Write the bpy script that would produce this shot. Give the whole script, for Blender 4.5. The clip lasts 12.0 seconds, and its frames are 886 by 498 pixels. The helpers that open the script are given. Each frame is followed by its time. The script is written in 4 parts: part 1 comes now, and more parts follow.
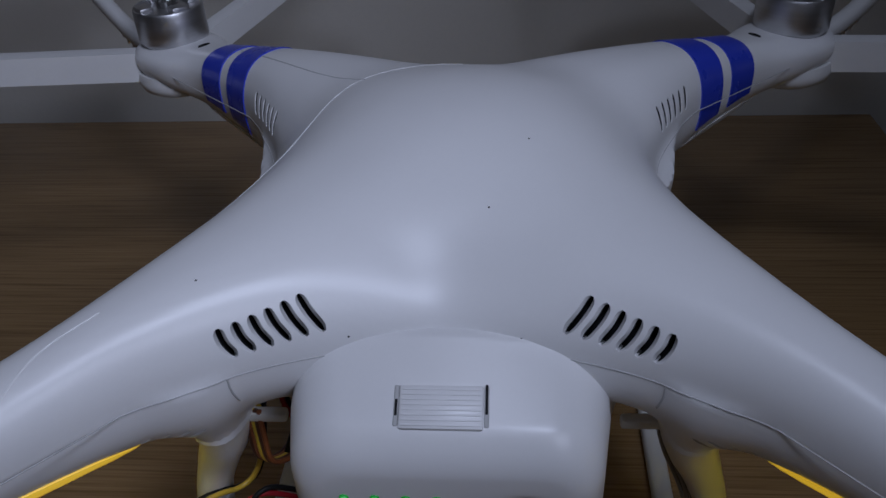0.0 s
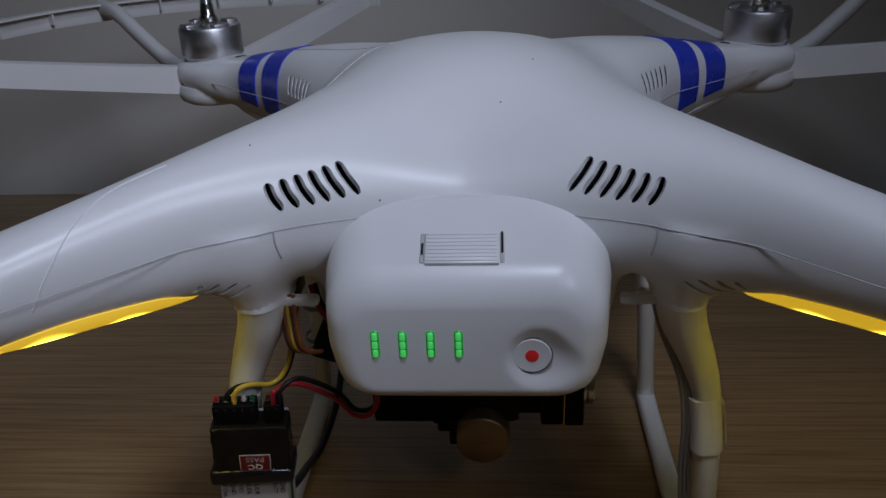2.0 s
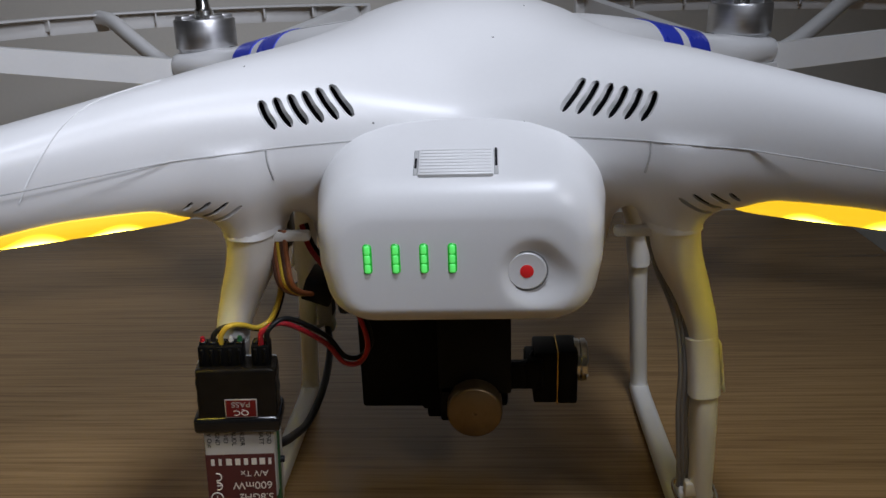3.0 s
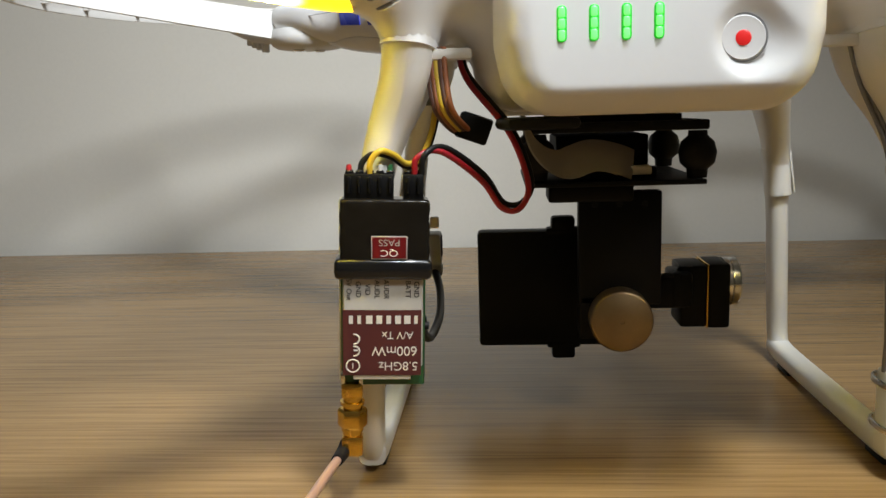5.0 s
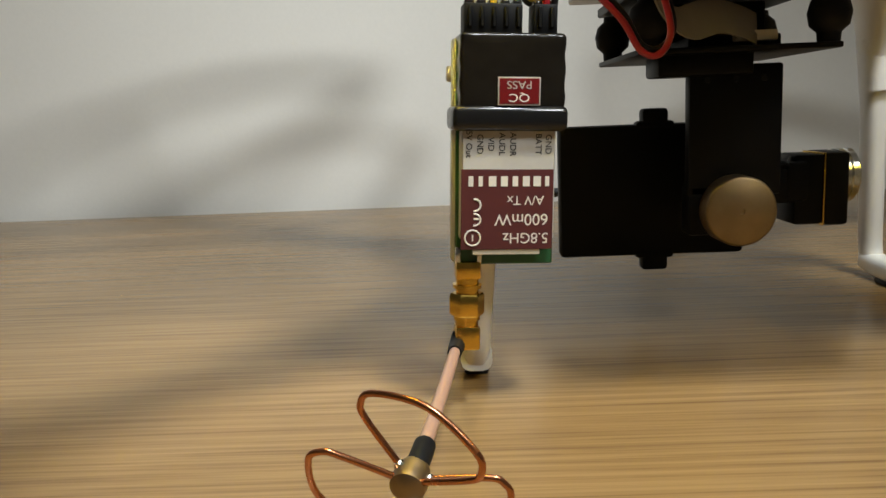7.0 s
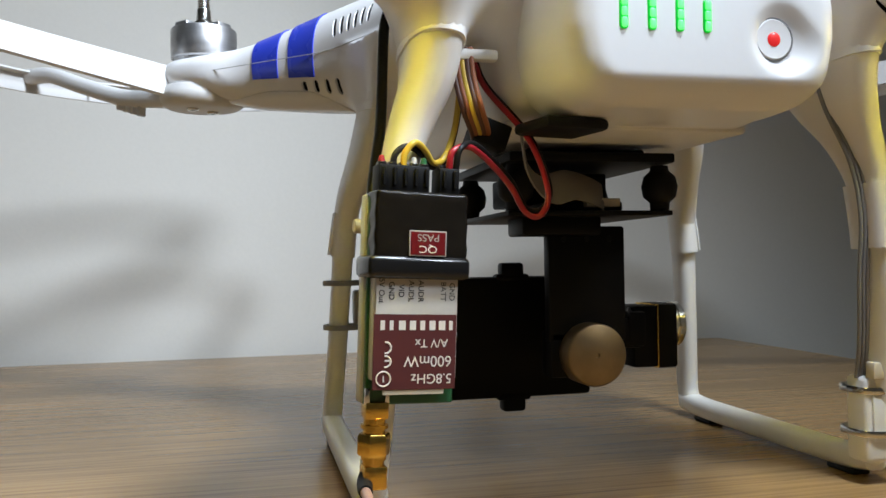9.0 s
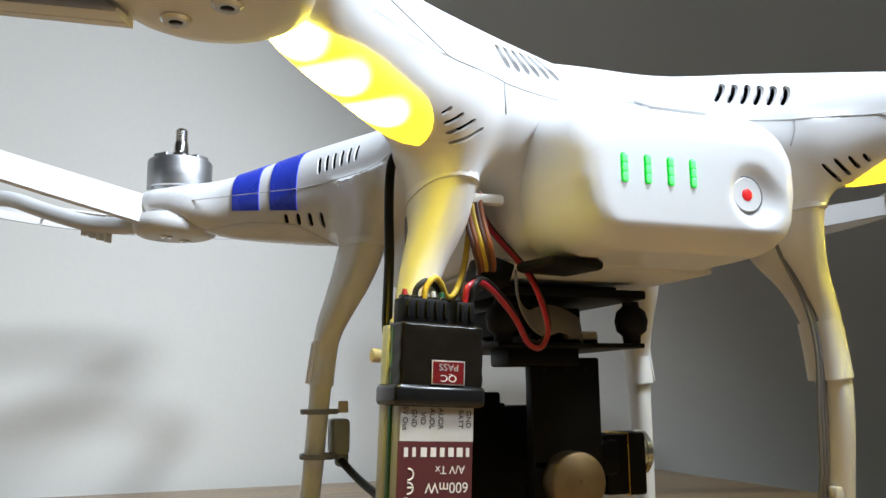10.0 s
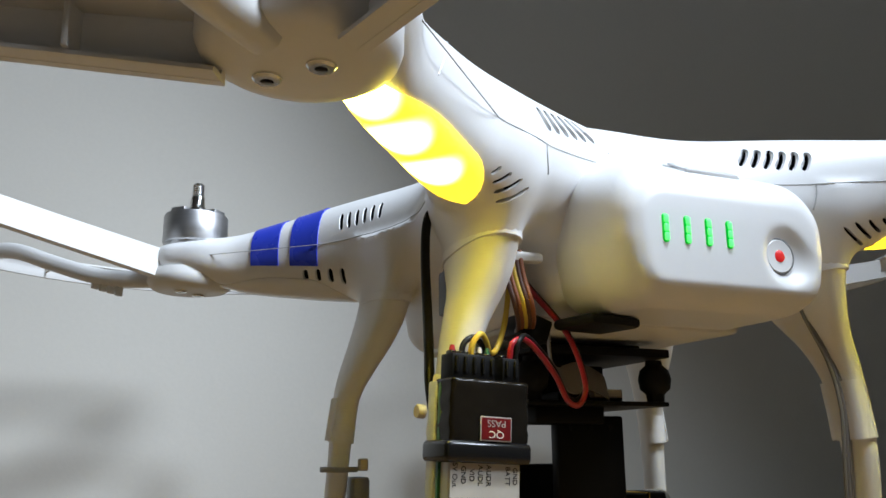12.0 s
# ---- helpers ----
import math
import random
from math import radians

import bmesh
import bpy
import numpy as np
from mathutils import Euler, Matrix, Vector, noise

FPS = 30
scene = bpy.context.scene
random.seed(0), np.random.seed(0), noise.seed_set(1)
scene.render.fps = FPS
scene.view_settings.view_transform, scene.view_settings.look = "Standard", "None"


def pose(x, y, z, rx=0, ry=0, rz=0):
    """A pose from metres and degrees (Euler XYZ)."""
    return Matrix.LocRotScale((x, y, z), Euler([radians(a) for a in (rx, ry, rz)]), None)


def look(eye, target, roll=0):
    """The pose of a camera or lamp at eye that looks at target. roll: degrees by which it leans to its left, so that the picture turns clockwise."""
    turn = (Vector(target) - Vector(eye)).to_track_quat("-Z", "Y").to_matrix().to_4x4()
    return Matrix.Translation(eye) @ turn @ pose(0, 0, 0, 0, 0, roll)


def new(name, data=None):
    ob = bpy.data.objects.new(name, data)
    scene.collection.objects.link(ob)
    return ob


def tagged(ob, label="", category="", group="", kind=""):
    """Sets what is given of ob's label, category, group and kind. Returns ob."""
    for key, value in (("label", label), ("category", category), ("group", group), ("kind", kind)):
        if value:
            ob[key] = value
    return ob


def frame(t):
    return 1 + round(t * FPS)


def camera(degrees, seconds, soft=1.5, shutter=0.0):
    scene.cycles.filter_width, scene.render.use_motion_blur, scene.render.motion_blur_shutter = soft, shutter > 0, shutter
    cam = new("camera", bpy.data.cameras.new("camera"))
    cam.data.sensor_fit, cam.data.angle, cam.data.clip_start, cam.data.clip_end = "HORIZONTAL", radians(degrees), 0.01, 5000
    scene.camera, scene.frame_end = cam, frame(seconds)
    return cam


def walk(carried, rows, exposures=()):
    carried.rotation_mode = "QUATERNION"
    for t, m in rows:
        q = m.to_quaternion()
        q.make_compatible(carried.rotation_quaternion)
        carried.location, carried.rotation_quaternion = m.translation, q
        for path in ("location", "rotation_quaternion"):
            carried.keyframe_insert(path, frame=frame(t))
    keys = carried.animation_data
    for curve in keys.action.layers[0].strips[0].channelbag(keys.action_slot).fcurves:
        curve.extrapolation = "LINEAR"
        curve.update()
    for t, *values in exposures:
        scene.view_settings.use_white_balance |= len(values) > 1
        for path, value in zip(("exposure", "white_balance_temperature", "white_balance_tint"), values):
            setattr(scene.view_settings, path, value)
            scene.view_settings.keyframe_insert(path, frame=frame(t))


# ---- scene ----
cam = camera(56.7, 12.0)
PATH = [
    (0, (0.015, -0.196, 0.277), (-0.148, 1.425, -0.883), -3.2),
    (0.5, (0.015, -0.21, 0.275), (-0.147, 1.442, -0.841), -3.2),
    (1, (0.014, -0.228, 0.264), (-0.154, 1.466, -0.787), -2.7),
    (1.5, (0.014, -0.24, 0.251), (-0.152, 1.507, -0.71), -3.1),
    (2, (0.01, -0.256, 0.23), (-0.134, 1.555, -0.606), -2.5),
    (2.5, (0.01, -0.265, 0.207), (-0.126, 1.596, -0.513), -2.4),
    (2.7, (0.009, -0.267, 0.202), (-0.109, 1.599, -0.50), -2.3),
    (4.3, (-0.006, -0.277, 0.129), (-0.112, 1.685, -0.246), -1.0),
    (4.5, (-0.014, -0.274, 0.123), (-0.121, 1.691, -0.234), -1.0),
    (5, (-0.036, -0.267, 0.105), (-0.18, 1.7, -0.228), -1.8),
    (5.5, (-0.055, -0.258, 0.089), (-0.184, 1.717, -0.194), -2.4),
    (6, (-0.063, -0.25, 0.075), (-0.113, 1.734, -0.176), -2.5),
    (6.5, (-0.069, -0.241, 0.07), (-0.068, 1.739, -0.211), -2.3),
    (6.7, (-0.073, -0.24, 0.069), (-0.13, 1.736, -0.259), -2.3),
    (8.3, (-0.088, -0.251, 0.0595), (0.034, 1.73, -0.252), -2.3),
    (8.5, (-0.09, -0.252, 0.059), (0.066, 1.729, -0.171), -2.2),
    (9, (-0.105, -0.251, 0.067), (0.352, 1.695, 0.096), -0.9),
    (9.5, (-0.122, -0.254, 0.066), (0.481, 1.64, 0.282), -0.3),
    (10, (-0.136, -0.256, 0.067), (0.541, 1.596, 0.405), -0.6),
    (10.5, (-0.147, -0.257, 0.067), (0.569, 1.557, 0.512), -0.4),
    (11, (-0.153, -0.254, 0.066), (0.578, 1.547, 0.539), -0.3),
    (11.5, (-0.153, -0.253, 0.067), (0.58, 1.548, 0.533), -0.5),
    (12, (-0.155, -0.252, 0.066), (0.575, 1.548, 0.543), -0.3),
]
EXPOSURES = [(0, -3.15, 5600, 22), (1.5, -3.1, 5700, 20), (2.5, -2.5, 6000, 18), (4.5, -0.75, 6800, 11), (6.5, -0.48, 6800, 8), (8.5, -0.36, 6250, 10), (9.5, -0.4, 5900, 10), (10.5, -0.05, 6100, 8), (12, -0.65, 5950, 9)]
walk(cam, [(t, look(eye, target, roll)) for t, eye, target, roll in PATH], EXPOSURES)


# ---- light ----
world = bpy.data.worlds.new("room_air")
scene.world = world
world.use_nodes = True
world.node_tree.nodes["Background"].inputs[0].default_value = (0.9, 0.95, 1.0, 1)
world.node_tree.nodes["Background"].inputs[1].default_value = 0.0


def area_lamp(name, eye, target, watts, size, colour):
    data = bpy.data.lights.new(name, "AREA")
    data.energy, data.size, data.color, data.shape = watts, size, colour, "DISK"
    ob = new(name, data)
    ob.matrix_world = look(eye, target)
    return ob


def spot_lamp(name, eye, target, watts, radius, degrees, blend, colour):
    data = bpy.data.lights.new(name, "SPOT")
    data.energy, data.shadow_soft_size, data.spot_size, data.spot_blend, data.color = watts, radius, radians(degrees), blend, colour
    ob = new(name, data)
    ob.matrix_world = look(eye, target)
    return ob


spot_lamp("reading_lamp", (0.07, -0.25, 0.62), (-0.01, -0.05, 0.15), 23.0, 0.05, 86, 1.0, (0.86, 0.93, 1.0))
# weak fill light added overhead; no fixture is known there
area_lamp("fill_lamp", (-0.1, -0.45, 1.66), (0.0, -0.1, 0), 2.6, 0.4, (0.92, 0.96, 1.0))
spot_lamp("desk_lamp", (0.235, -0.37, 0.50), (-0.46, 0.36, 0.12), 35.0, 0.085, 64, 1.0, (0.90, 0.95, 1.0))

# ---- materials ----


def material(name, colour, rough=0.5, metal=0.0, grain=0.0, scale=200.0, bump=0.0, stain=0.0, stain_scale=12.0, emit=0.0, emit_colour=None, stretch=(1, 1, 1), coat=0.0, trans=0.0):
    m = bpy.data.materials.new(name)
    m.use_nodes = True
    n, l = m.node_tree.nodes, m.node_tree.links
    b = n["Principled BSDF"]
    b.inputs["Base Color"].default_value = (*colour, 1)
    b.inputs["Roughness"].default_value = rough
    b.inputs["Metallic"].default_value = metal
    b.inputs["Coat Weight"].default_value = coat
    b.inputs["Transmission Weight"].default_value = trans
    if emit:
        b.inputs["Emission Color"].default_value = (*(emit_colour or colour), 1)
        b.inputs["Emission Strength"].default_value = emit
    if grain or bump or stain:
        at = n.new("ShaderNodeTexCoord")
        mp = n.new("ShaderNodeMapping")
        mp.inputs["Scale"].default_value = stretch
        l.new(at.outputs["Object"], mp.inputs["Vector"])
        fine = n.new("ShaderNodeTexNoise")
        fine.inputs["Scale"].default_value, fine.inputs["Detail"].default_value = scale, 4
        big = n.new("ShaderNodeTexNoise")
        big.inputs["Scale"].default_value, big.inputs["Detail"].default_value = stain_scale, 5
        l.new(mp.outputs[0], fine.inputs["Vector"])
        l.new(mp.outputs[0], big.inputs["Vector"])
        mix = n.new("ShaderNodeMix")
        mix.data_type, mix.blend_type = "RGBA", "MULTIPLY"
        mix.inputs[0].default_value = 1.0
        a = n.new("ShaderNodeMapRange")
        a.inputs["To Min"].default_value, a.inputs["To Max"].default_value = 1 - grain, 1 + grain
        c = n.new("ShaderNodeMapRange")
        c.inputs["From Min"].default_value, c.inputs["From Max"].default_value = 0.35, 0.7
        c.inputs["To Min"].default_value, c.inputs["To Max"].default_value = 1 - stain, 1.0
        l.new(fine.outputs["Fac"], a.inputs["Value"])
        l.new(big.outputs["Fac"], c.inputs["Value"])
        times = n.new("ShaderNodeMath")
        times.operation = "MULTIPLY"
        l.new(a.outputs[0], times.inputs[0])
        l.new(c.outputs[0], times.inputs[1])
        mix.inputs["A"].default_value = (*colour, 1)
        l.new(times.outputs[0], mix.inputs["B"])
        l.new(mix.outputs["Result"], b.inputs["Base Color"])
        r = n.new("ShaderNodeMapRange")
        r.inputs["To Min"].default_value, r.inputs["To Max"].default_value = max(0.02, rough - 0.08), rough + 0.08
        l.new(big.outputs["Fac"], r.inputs["Value"])
        l.new(r.outputs[0], b.inputs["Roughness"])
        if bump:
            bp = n.new("ShaderNodeBump")
            bp.inputs["Strength"].default_value, bp.inputs["Distance"].default_value = bump, 0.0002
            l.new(fine.outputs["Fac"], bp.inputs["Height"])
            l.new(bp.outputs[0], b.inputs["Normal"])
    if name.startswith("black"):
        b.inputs["Specular IOR Level"].default_value = 0.17
    return m


def wood_material():
    m = bpy.data.materials.new("oak_laminate")
    m.use_nodes = True
    n, l = m.node_tree.nodes, m.node_tree.links
    b = n["Principled BSDF"]
    at = n.new("ShaderNodeTexCoord")

    def noise_tex(stretch, scale, detail, rough=0.6, warp=0.0):
        mp = n.new("ShaderNodeMapping")
        mp.inputs["Scale"].default_value = stretch
        mp.inputs["Rotation"].default_value = (0, 0, radians(-1.0))
        l.new(at.outputs["Object"], mp.inputs["Vector"])
        t = n.new("ShaderNodeTexNoise")
        t.inputs["Scale"].default_value, t.inputs["Detail"].default_value, t.inputs["Roughness"].default_value = scale, detail, rough
        t.inputs["Distortion"].default_value = warp
        l.new(mp.outputs[0], t.inputs["Vector"])
        return t

    line = noise_tex((1.6, 80, 1), 6.0, 6, 0.68, 0.2)
    fine = noise_tex((5, 300, 1), 3.0, 3)
    broad = noise_tex((1, 5, 1), 3.0, 3)
    ramp = n.new("ShaderNodeValToRGB")
    e = ramp.color_ramp.elements
    e[0].position, e[0].color = 0.30, (0.215, 0.124, 0.048, 1)
    e[1].position, e[1].color = 0.62, (0.41, 0.257, 0.110, 1)
    mid = e.new(0.46)
    mid.color = (0.33, 0.202, 0.084, 1)
    mixv = n.new("ShaderNodeMath")
    mixv.operation = "MULTIPLY_ADD"
    mixv.inputs[1].default_value = 0.28
    l.new(fine.outputs["Fac"], mixv.inputs[0])
    sub = n.new("ShaderNodeMath")
    sub.operation = "SUBTRACT"
    sub.inputs[1].default_value = 0.14
    l.new(line.outputs["Fac"], sub.inputs[0])
    l.new(sub.outputs[0], mixv.inputs[2])
    l.new(mixv.outputs[0], ramp.inputs["Fac"])
    tint = n.new("ShaderNodeMix")
    tint.data_type, tint.blend_type = "RGBA", "MULTIPLY"
    tint.inputs[0].default_value = 1.0
    mr = n.new("ShaderNodeMapRange")
    mr.inputs["From Min"].default_value, mr.inputs["From Max"].default_value = 0.3, 0.7
    mr.inputs["To Min"].default_value, mr.inputs["To Max"].default_value = 0.82, 1.08
    l.new(broad.outputs["Fac"], mr.inputs["Value"])
    l.new(ramp.outputs["Color"], tint.inputs["A"])
    l.new(mr.outputs[0], tint.inputs["B"])
    l.new(tint.outputs["Result"], b.inputs["Base Color"])
    b.inputs["Roughness"].default_value = 0.27
    bp = n.new("ShaderNodeBump")
    bp.inputs["Strength"].default_value, bp.inputs["Distance"].default_value = 0.25, 0.0002
    l.new(fine.outputs["Fac"], bp.inputs["Height"])
    l.new(bp.outputs[0], b.inputs["Normal"])
    return m


WOOD = wood_material()
WALL = material("matt_wall_paint", (0.74, 0.72, 0.66), 0.85, grain=0.03, scale=350, bump=0.3, stain=0.05, stain_scale=4)
FLOOR = material("grey_carpet", (0.22, 0.2, 0.18), 0.95, grain=0.3, scale=400, bump=0.6, stain=0.2)
WHITE = material("white_abs_shell", (0.80, 0.80, 0.80), 0.34, grain=0.012, scale=900, bump=0.05, stain=0.035, stain_scale=25)
CREAM = material("white_leg_plastic", (0.78, 0.77, 0.74), 0.38, grain=0.015, scale=700, bump=0.05, stain=0.05, stain_scale=40)
GUARD = material("white_guard_plastic", (0.76, 0.76, 0.75), 0.45, grain=0.02, scale=600, bump=0.08, stain=0.06, stain_scale=30)
# black put in for the shade inside slots and gaps; also colours dirt specks
SHADE_SPECK = material("black_shade_and_specks", (0.012, 0.012, 0.014), 0.8, grain=0.1, scale=500)
# plain grey for the thin lines along joints and beside the latch
SEAM = material("grey_joint_line", (0.48, 0.48, 0.48), 0.7, grain=0.25, scale=300)
BLUE = material("blue_gloss_tape", (0.035, 0.06, 0.55), 0.28, grain=0.04, scale=300, stain=0.08, stain_scale=60)
STEEL = material("brushed_motor_metal", (0.62, 0.62, 0.63), 0.42, 1.0, grain=0.06, scale=400, stain=0.1, stain_scale=60, stretch=(1, 1, 12))
CHROME = material("bright_steel", (0.72, 0.72, 0.70), 0.18, 1.0, grain=0.03, scale=400)
BLACK = material("black_anodised_metal", (0.0035, 0.0035, 0.0038), 0.5, 0.0, grain=0.12, scale=900, bump=0.06, stain=0.1, stain_scale=60)
RUBBER = material("black_rubber", (0.010, 0.010, 0.011), 0.55, grain=0.1, scale=600, bump=0.1)
GLOSSBLACK = material("glossy_black_shrink", (0.009, 0.009, 0.010), 0.2, grain=0.1, scale=300, bump=0.15, stain=0.1, stain_scale=120)
SHRINK = material("black_smoky_shrink_wrap", (0.012, 0.010, 0.008), 0.2, grain=0.2, scale=160, bump=0.35, stain=0.3, stain_scale=140, coat=0.05)
BRASS = material("brushed_brass_knob", (0.33, 0.24, 0.14), 0.48, 1.0, grain=0.10, scale=150, bump=0.15, stain=0.15, stain_scale=150)
GOLD = material("gold_plated_brass", (0.80, 0.50, 0.10), 0.2, 1.0, grain=0.05, scale=300)
COPPER = material("enamelled_copper", (0.62, 0.25, 0.12), 0.25, 1.0, grain=0.08, scale=400, stain=0.2, stain_scale=150)
COAX = material("tan_coax_jacket", (0.50, 0.30, 0.22), 0.35, grain=0.06, scale=300)
PCB = material("green_circuit_board", (0.015, 0.09, 0.035), 0.3, grain=0.2, scale=300, coat=0.3)
SILVER = material("tin_shield_can", (0.60, 0.61, 0.60), 0.5, 0.3, grain=0.06, scale=250)
LABEL = material("white_label_paper", (0.56, 0.54, 0.50), 0.5, grain=0.03, scale=400, stain=0.22, stain_scale=90)
MAROON = material("maroon_label_print", (0.085, 0.020, 0.021), 0.42, grain=0.08, scale=400)
PRINT = material("black_print", (0.02, 0.02, 0.02), 0.6)
PALE = material("white_print", (0.72, 0.68, 0.62), 0.5)
REDSTICKER = material("red_foil_sticker", (0.13, 0.007, 0.009), 0.3, grain=0.06, scale=500)
REDWIRE = material("red_wire_jacket", (0.33, 0.012, 0.022), 0.35)
YELLOWWIRE = material("yellow_wire_jacket", (0.62, 0.42, 0.04), 0.35)
ORANGEWIRE = material("orange_wire_jacket", (0.26, 0.085, 0.03), 0.45)
BROWNWIRE = material("brown_wire_jacket", (0.09, 0.035, 0.02), 0.45)
BLACKWIRE = material("black_wire_jacket", (0.012, 0.012, 0.013), 0.38)
GREYWIRE = material("grey_wire_jacket", (0.22, 0.22, 0.22), 0.45)
GREYBOX = material("grey_plug_plastic", (0.24, 0.24, 0.24), 0.4, grain=0.05, scale=400)
GREYPLUG = material("dark_grey_plug_plastic", (0.05, 0.05, 0.052), 0.4, grain=0.05, scale=400)
RIBBON = material("grey_ribbon_cable", (0.20, 0.185, 0.16), 0.5, grain=0.06, scale=300)
NYLON = material("cream_nylon", (0.60, 0.54, 0.42), 0.4, grain=0.04, scale=300)
CLEAR = material("clear_lens_plastic", (0.80, 0.80, 0.80), 0.25, grain=0.02, scale=300)
TAPE = material("grey_cloth_tape", (0.36, 0.33, 0.31), 0.6, grain=0.15, scale=500, bump=0.3)
LITCORE = material("lit_diode", (1.0, 0.85, 0.4), 0.4, emit=45.0, emit_colour=(1.0, 0.86, 0.35))
GREEN = material("lit_green_lens", (0.02, 0.4, 0.05), 0.3, emit=0.75, emit_colour=(0.01, 0.65, 0.03))
GREENCORE = material("lit_green_diode", (0.1, 0.8, 0.2), 0.3, emit=2.0, emit_colour=(0.13, 1.0, 0.14))
REDLIT = material("lit_red_button", (0.5, 0.02, 0.02), 0.3, emit=0.55, emit_colour=(1.0, 0.03, 0.03))
REDGLOW = material("lit_red_diode", (0.5, 0.02, 0.02), 0.3, emit=9.0, emit_colour=(1.0, 0.05, 0.03))

# ---- mesh helpers ----


def part(name, data, mat, parent=None, label="", smooth=True):
    if isinstance(data, bmesh.types.BMesh):
        me = bpy.data.meshes.new(name)
        data.to_mesh(me)
        data.free()
    else:
        me = data
    me.materials.clear()
    me.materials.append(mat)
    if smooth:
        me.shade_smooth()
        me.set_sharp_from_angle(angle=radians(38))
    ob = new(name, me)
    if parent:
        ob.parent = parent
    if label:
        ob["label"] = label
    return ob


def thing(name, m=None):
    ob = new(name)
    ob.empty_display_size = 0.02
    if m is not None:
        ob.matrix_world = m
    return ob


def rbox(cx, cy, cz, sx, sy, sz, r=0.0006, seg=2, m=None):
    bm = bmesh.new()
    bmesh.ops.create_cube(bm, size=1, matrix=Matrix.Diagonal((sx, sy, sz, 1)))
    if r:
        bmesh.ops.bevel(bm, geom=bm.edges[:], offset=min(r, 0.45 * min(sx, sy, sz)), segments=seg, profile=0.5, affect="EDGES")
    bmesh.ops.transform(bm, matrix=Matrix.Translation((cx, cy, cz)) @ (m or Matrix()), verts=bm.verts)
    return bm


def lathe(profile, seg=40, m=None):
    """Turns (radius, height) pairs about z."""
    bm = bmesh.new()
    rings = []
    for r, h in profile:
        if r < 1e-6:
            rings.append([bm.verts.new((0, 0, h))])
        else:
            rings.append([bm.verts.new((r * math.cos(2 * math.pi * i / seg), r * math.sin(2 * math.pi * i / seg), h)) for i in range(seg)])
    for a, b in zip(rings, rings[1:]):
        for i in range(seg):
            j = (i + 1) % seg
            if len(a) == 1 and len(b) > 1:
                bm.faces.new((a[0], b[j], b[i]))
            elif len(b) == 1 and len(a) > 1:
                bm.faces.new((a[i], a[j], b[0]))
            elif len(a) > 1:
                bm.faces.new((a[i], a[j], b[j], b[i]))
    bmesh.ops.recalc_face_normals(bm, faces=bm.faces)
    if m:
        bmesh.ops.transform(bm, matrix=m, verts=bm.verts)
    return bm


def smooth_line(points, steps=6):
    """A Catmull-Rom curve through the points (any width of tuple)."""
    p = np.array(points, float)
    p = np.vstack([2 * p[0] - p[1], p, 2 * p[-1] - p[-2]])
    out = []
    for i in range(1, len(p) - 2):
        a, b, c, d = p[i - 1:i + 3]
        for k in range(steps):
            t = k / steps
            out.append(0.5 * (2 * b + (c - a) * t + (2 * a - 5 * b + 4 * c - d) * t * t + (3 * b - a - 3 * c + d) * t ** 3))
    out.append(p[-2])
    return np.array(out)


def sweep(line, rx, ry=None, seg=10, power=2.0, up=(0, 0, 1), closed=False):
    """A tube along a line; rx, ry: half widths (numbers or one a point) across and along 'up'; power above 2 squares the section."""
    line = [Vector(p) for p in line]
    n = len(line)
    rx = [rx] * n if isinstance(rx, (int, float)) else list(rx)
    ry = rx if ry is None else ([ry] * n if isinstance(ry, (int, float)) else list(ry))
    bm = bmesh.new()
    rings, side = [], None
    for i, p in enumerate(line):
        a, b = (line[i - 1], line[(i + 1) % n]) if closed else (line[max(i - 1, 0)], line[min(i + 1, n - 1)])
        t = (b - a).normalized()
        if side is None:
            side = t.cross(Vector(up))
            if side.length < 1e-3:
                side = t.cross(Vector((1, 0, 0)))
        side = (side - t * side.dot(t)).normalized()
        top = side.cross(t)
        ring = []
        for k in range(seg):
            c, s = math.cos(2 * math.pi * (k + 0.5) / seg), math.sin(2 * math.pi * (k + 0.5) / seg)
            c, s = math.copysign(abs(c) ** (2 / power), c), math.copysign(abs(s) ** (2 / power), s)
            ring.append(bm.verts.new(p + side * (c * rx[i]) + top * (s * ry[i])))
        rings.append(ring)
    for a, b in (zip(rings, rings[1:] + rings[:1]) if closed else zip(rings, rings[1:])):
        for k in range(seg):
            j = (k + 1) % seg
            bm.faces.new((a[k], a[j], b[j], b[k]))
    if not closed:
        bm.faces.new(rings[0][::-1])
        bm.faces.new(rings[-1])
    bmesh.ops.recalc_face_normals(bm, faces=bm.faces)
    return bm


def join(*parts):
    bm = bmesh.new()
    for p in parts:
        me = bpy.data.meshes.new("piece")
        p.to_mesh(me)
        p.free()
        bm.from_mesh(me)
        bpy.data.meshes.remove(me)
    return bm


def turned(bm, m):
    bmesh.ops.transform(bm, matrix=m, verts=bm.verts)
    return bm


def lettering(text, size, m, stretch=1.0):
    """A mesh of the text, centred on its own middle, laid flat at the pose m."""
    cu = bpy.data.curves.new("words", "FONT")
    cu.body, cu.size, cu.align_x, cu.align_y, cu.extrude = text, size, "CENTER", "CENTER", 0.00004
    ob = new("words", cu)
    me = bpy.data.meshes.new_from_object(ob.evaluated_get(bpy.context.evaluated_depsgraph_get()))
    bpy.data.objects.remove(ob)
    me.transform(m @ Matrix.Diagonal((stretch, 1, 1, 1)))
    return me


# ---- implicit shapes ----


def smin(a, b, k):
    h = np.clip(0.5 + 0.5 * (b - a) / k, 0, 1)
    return b * (1 - h) + a * h - k * h * (1 - h)


def smax(a, b, k):
    return -smin(-a, -b, k)


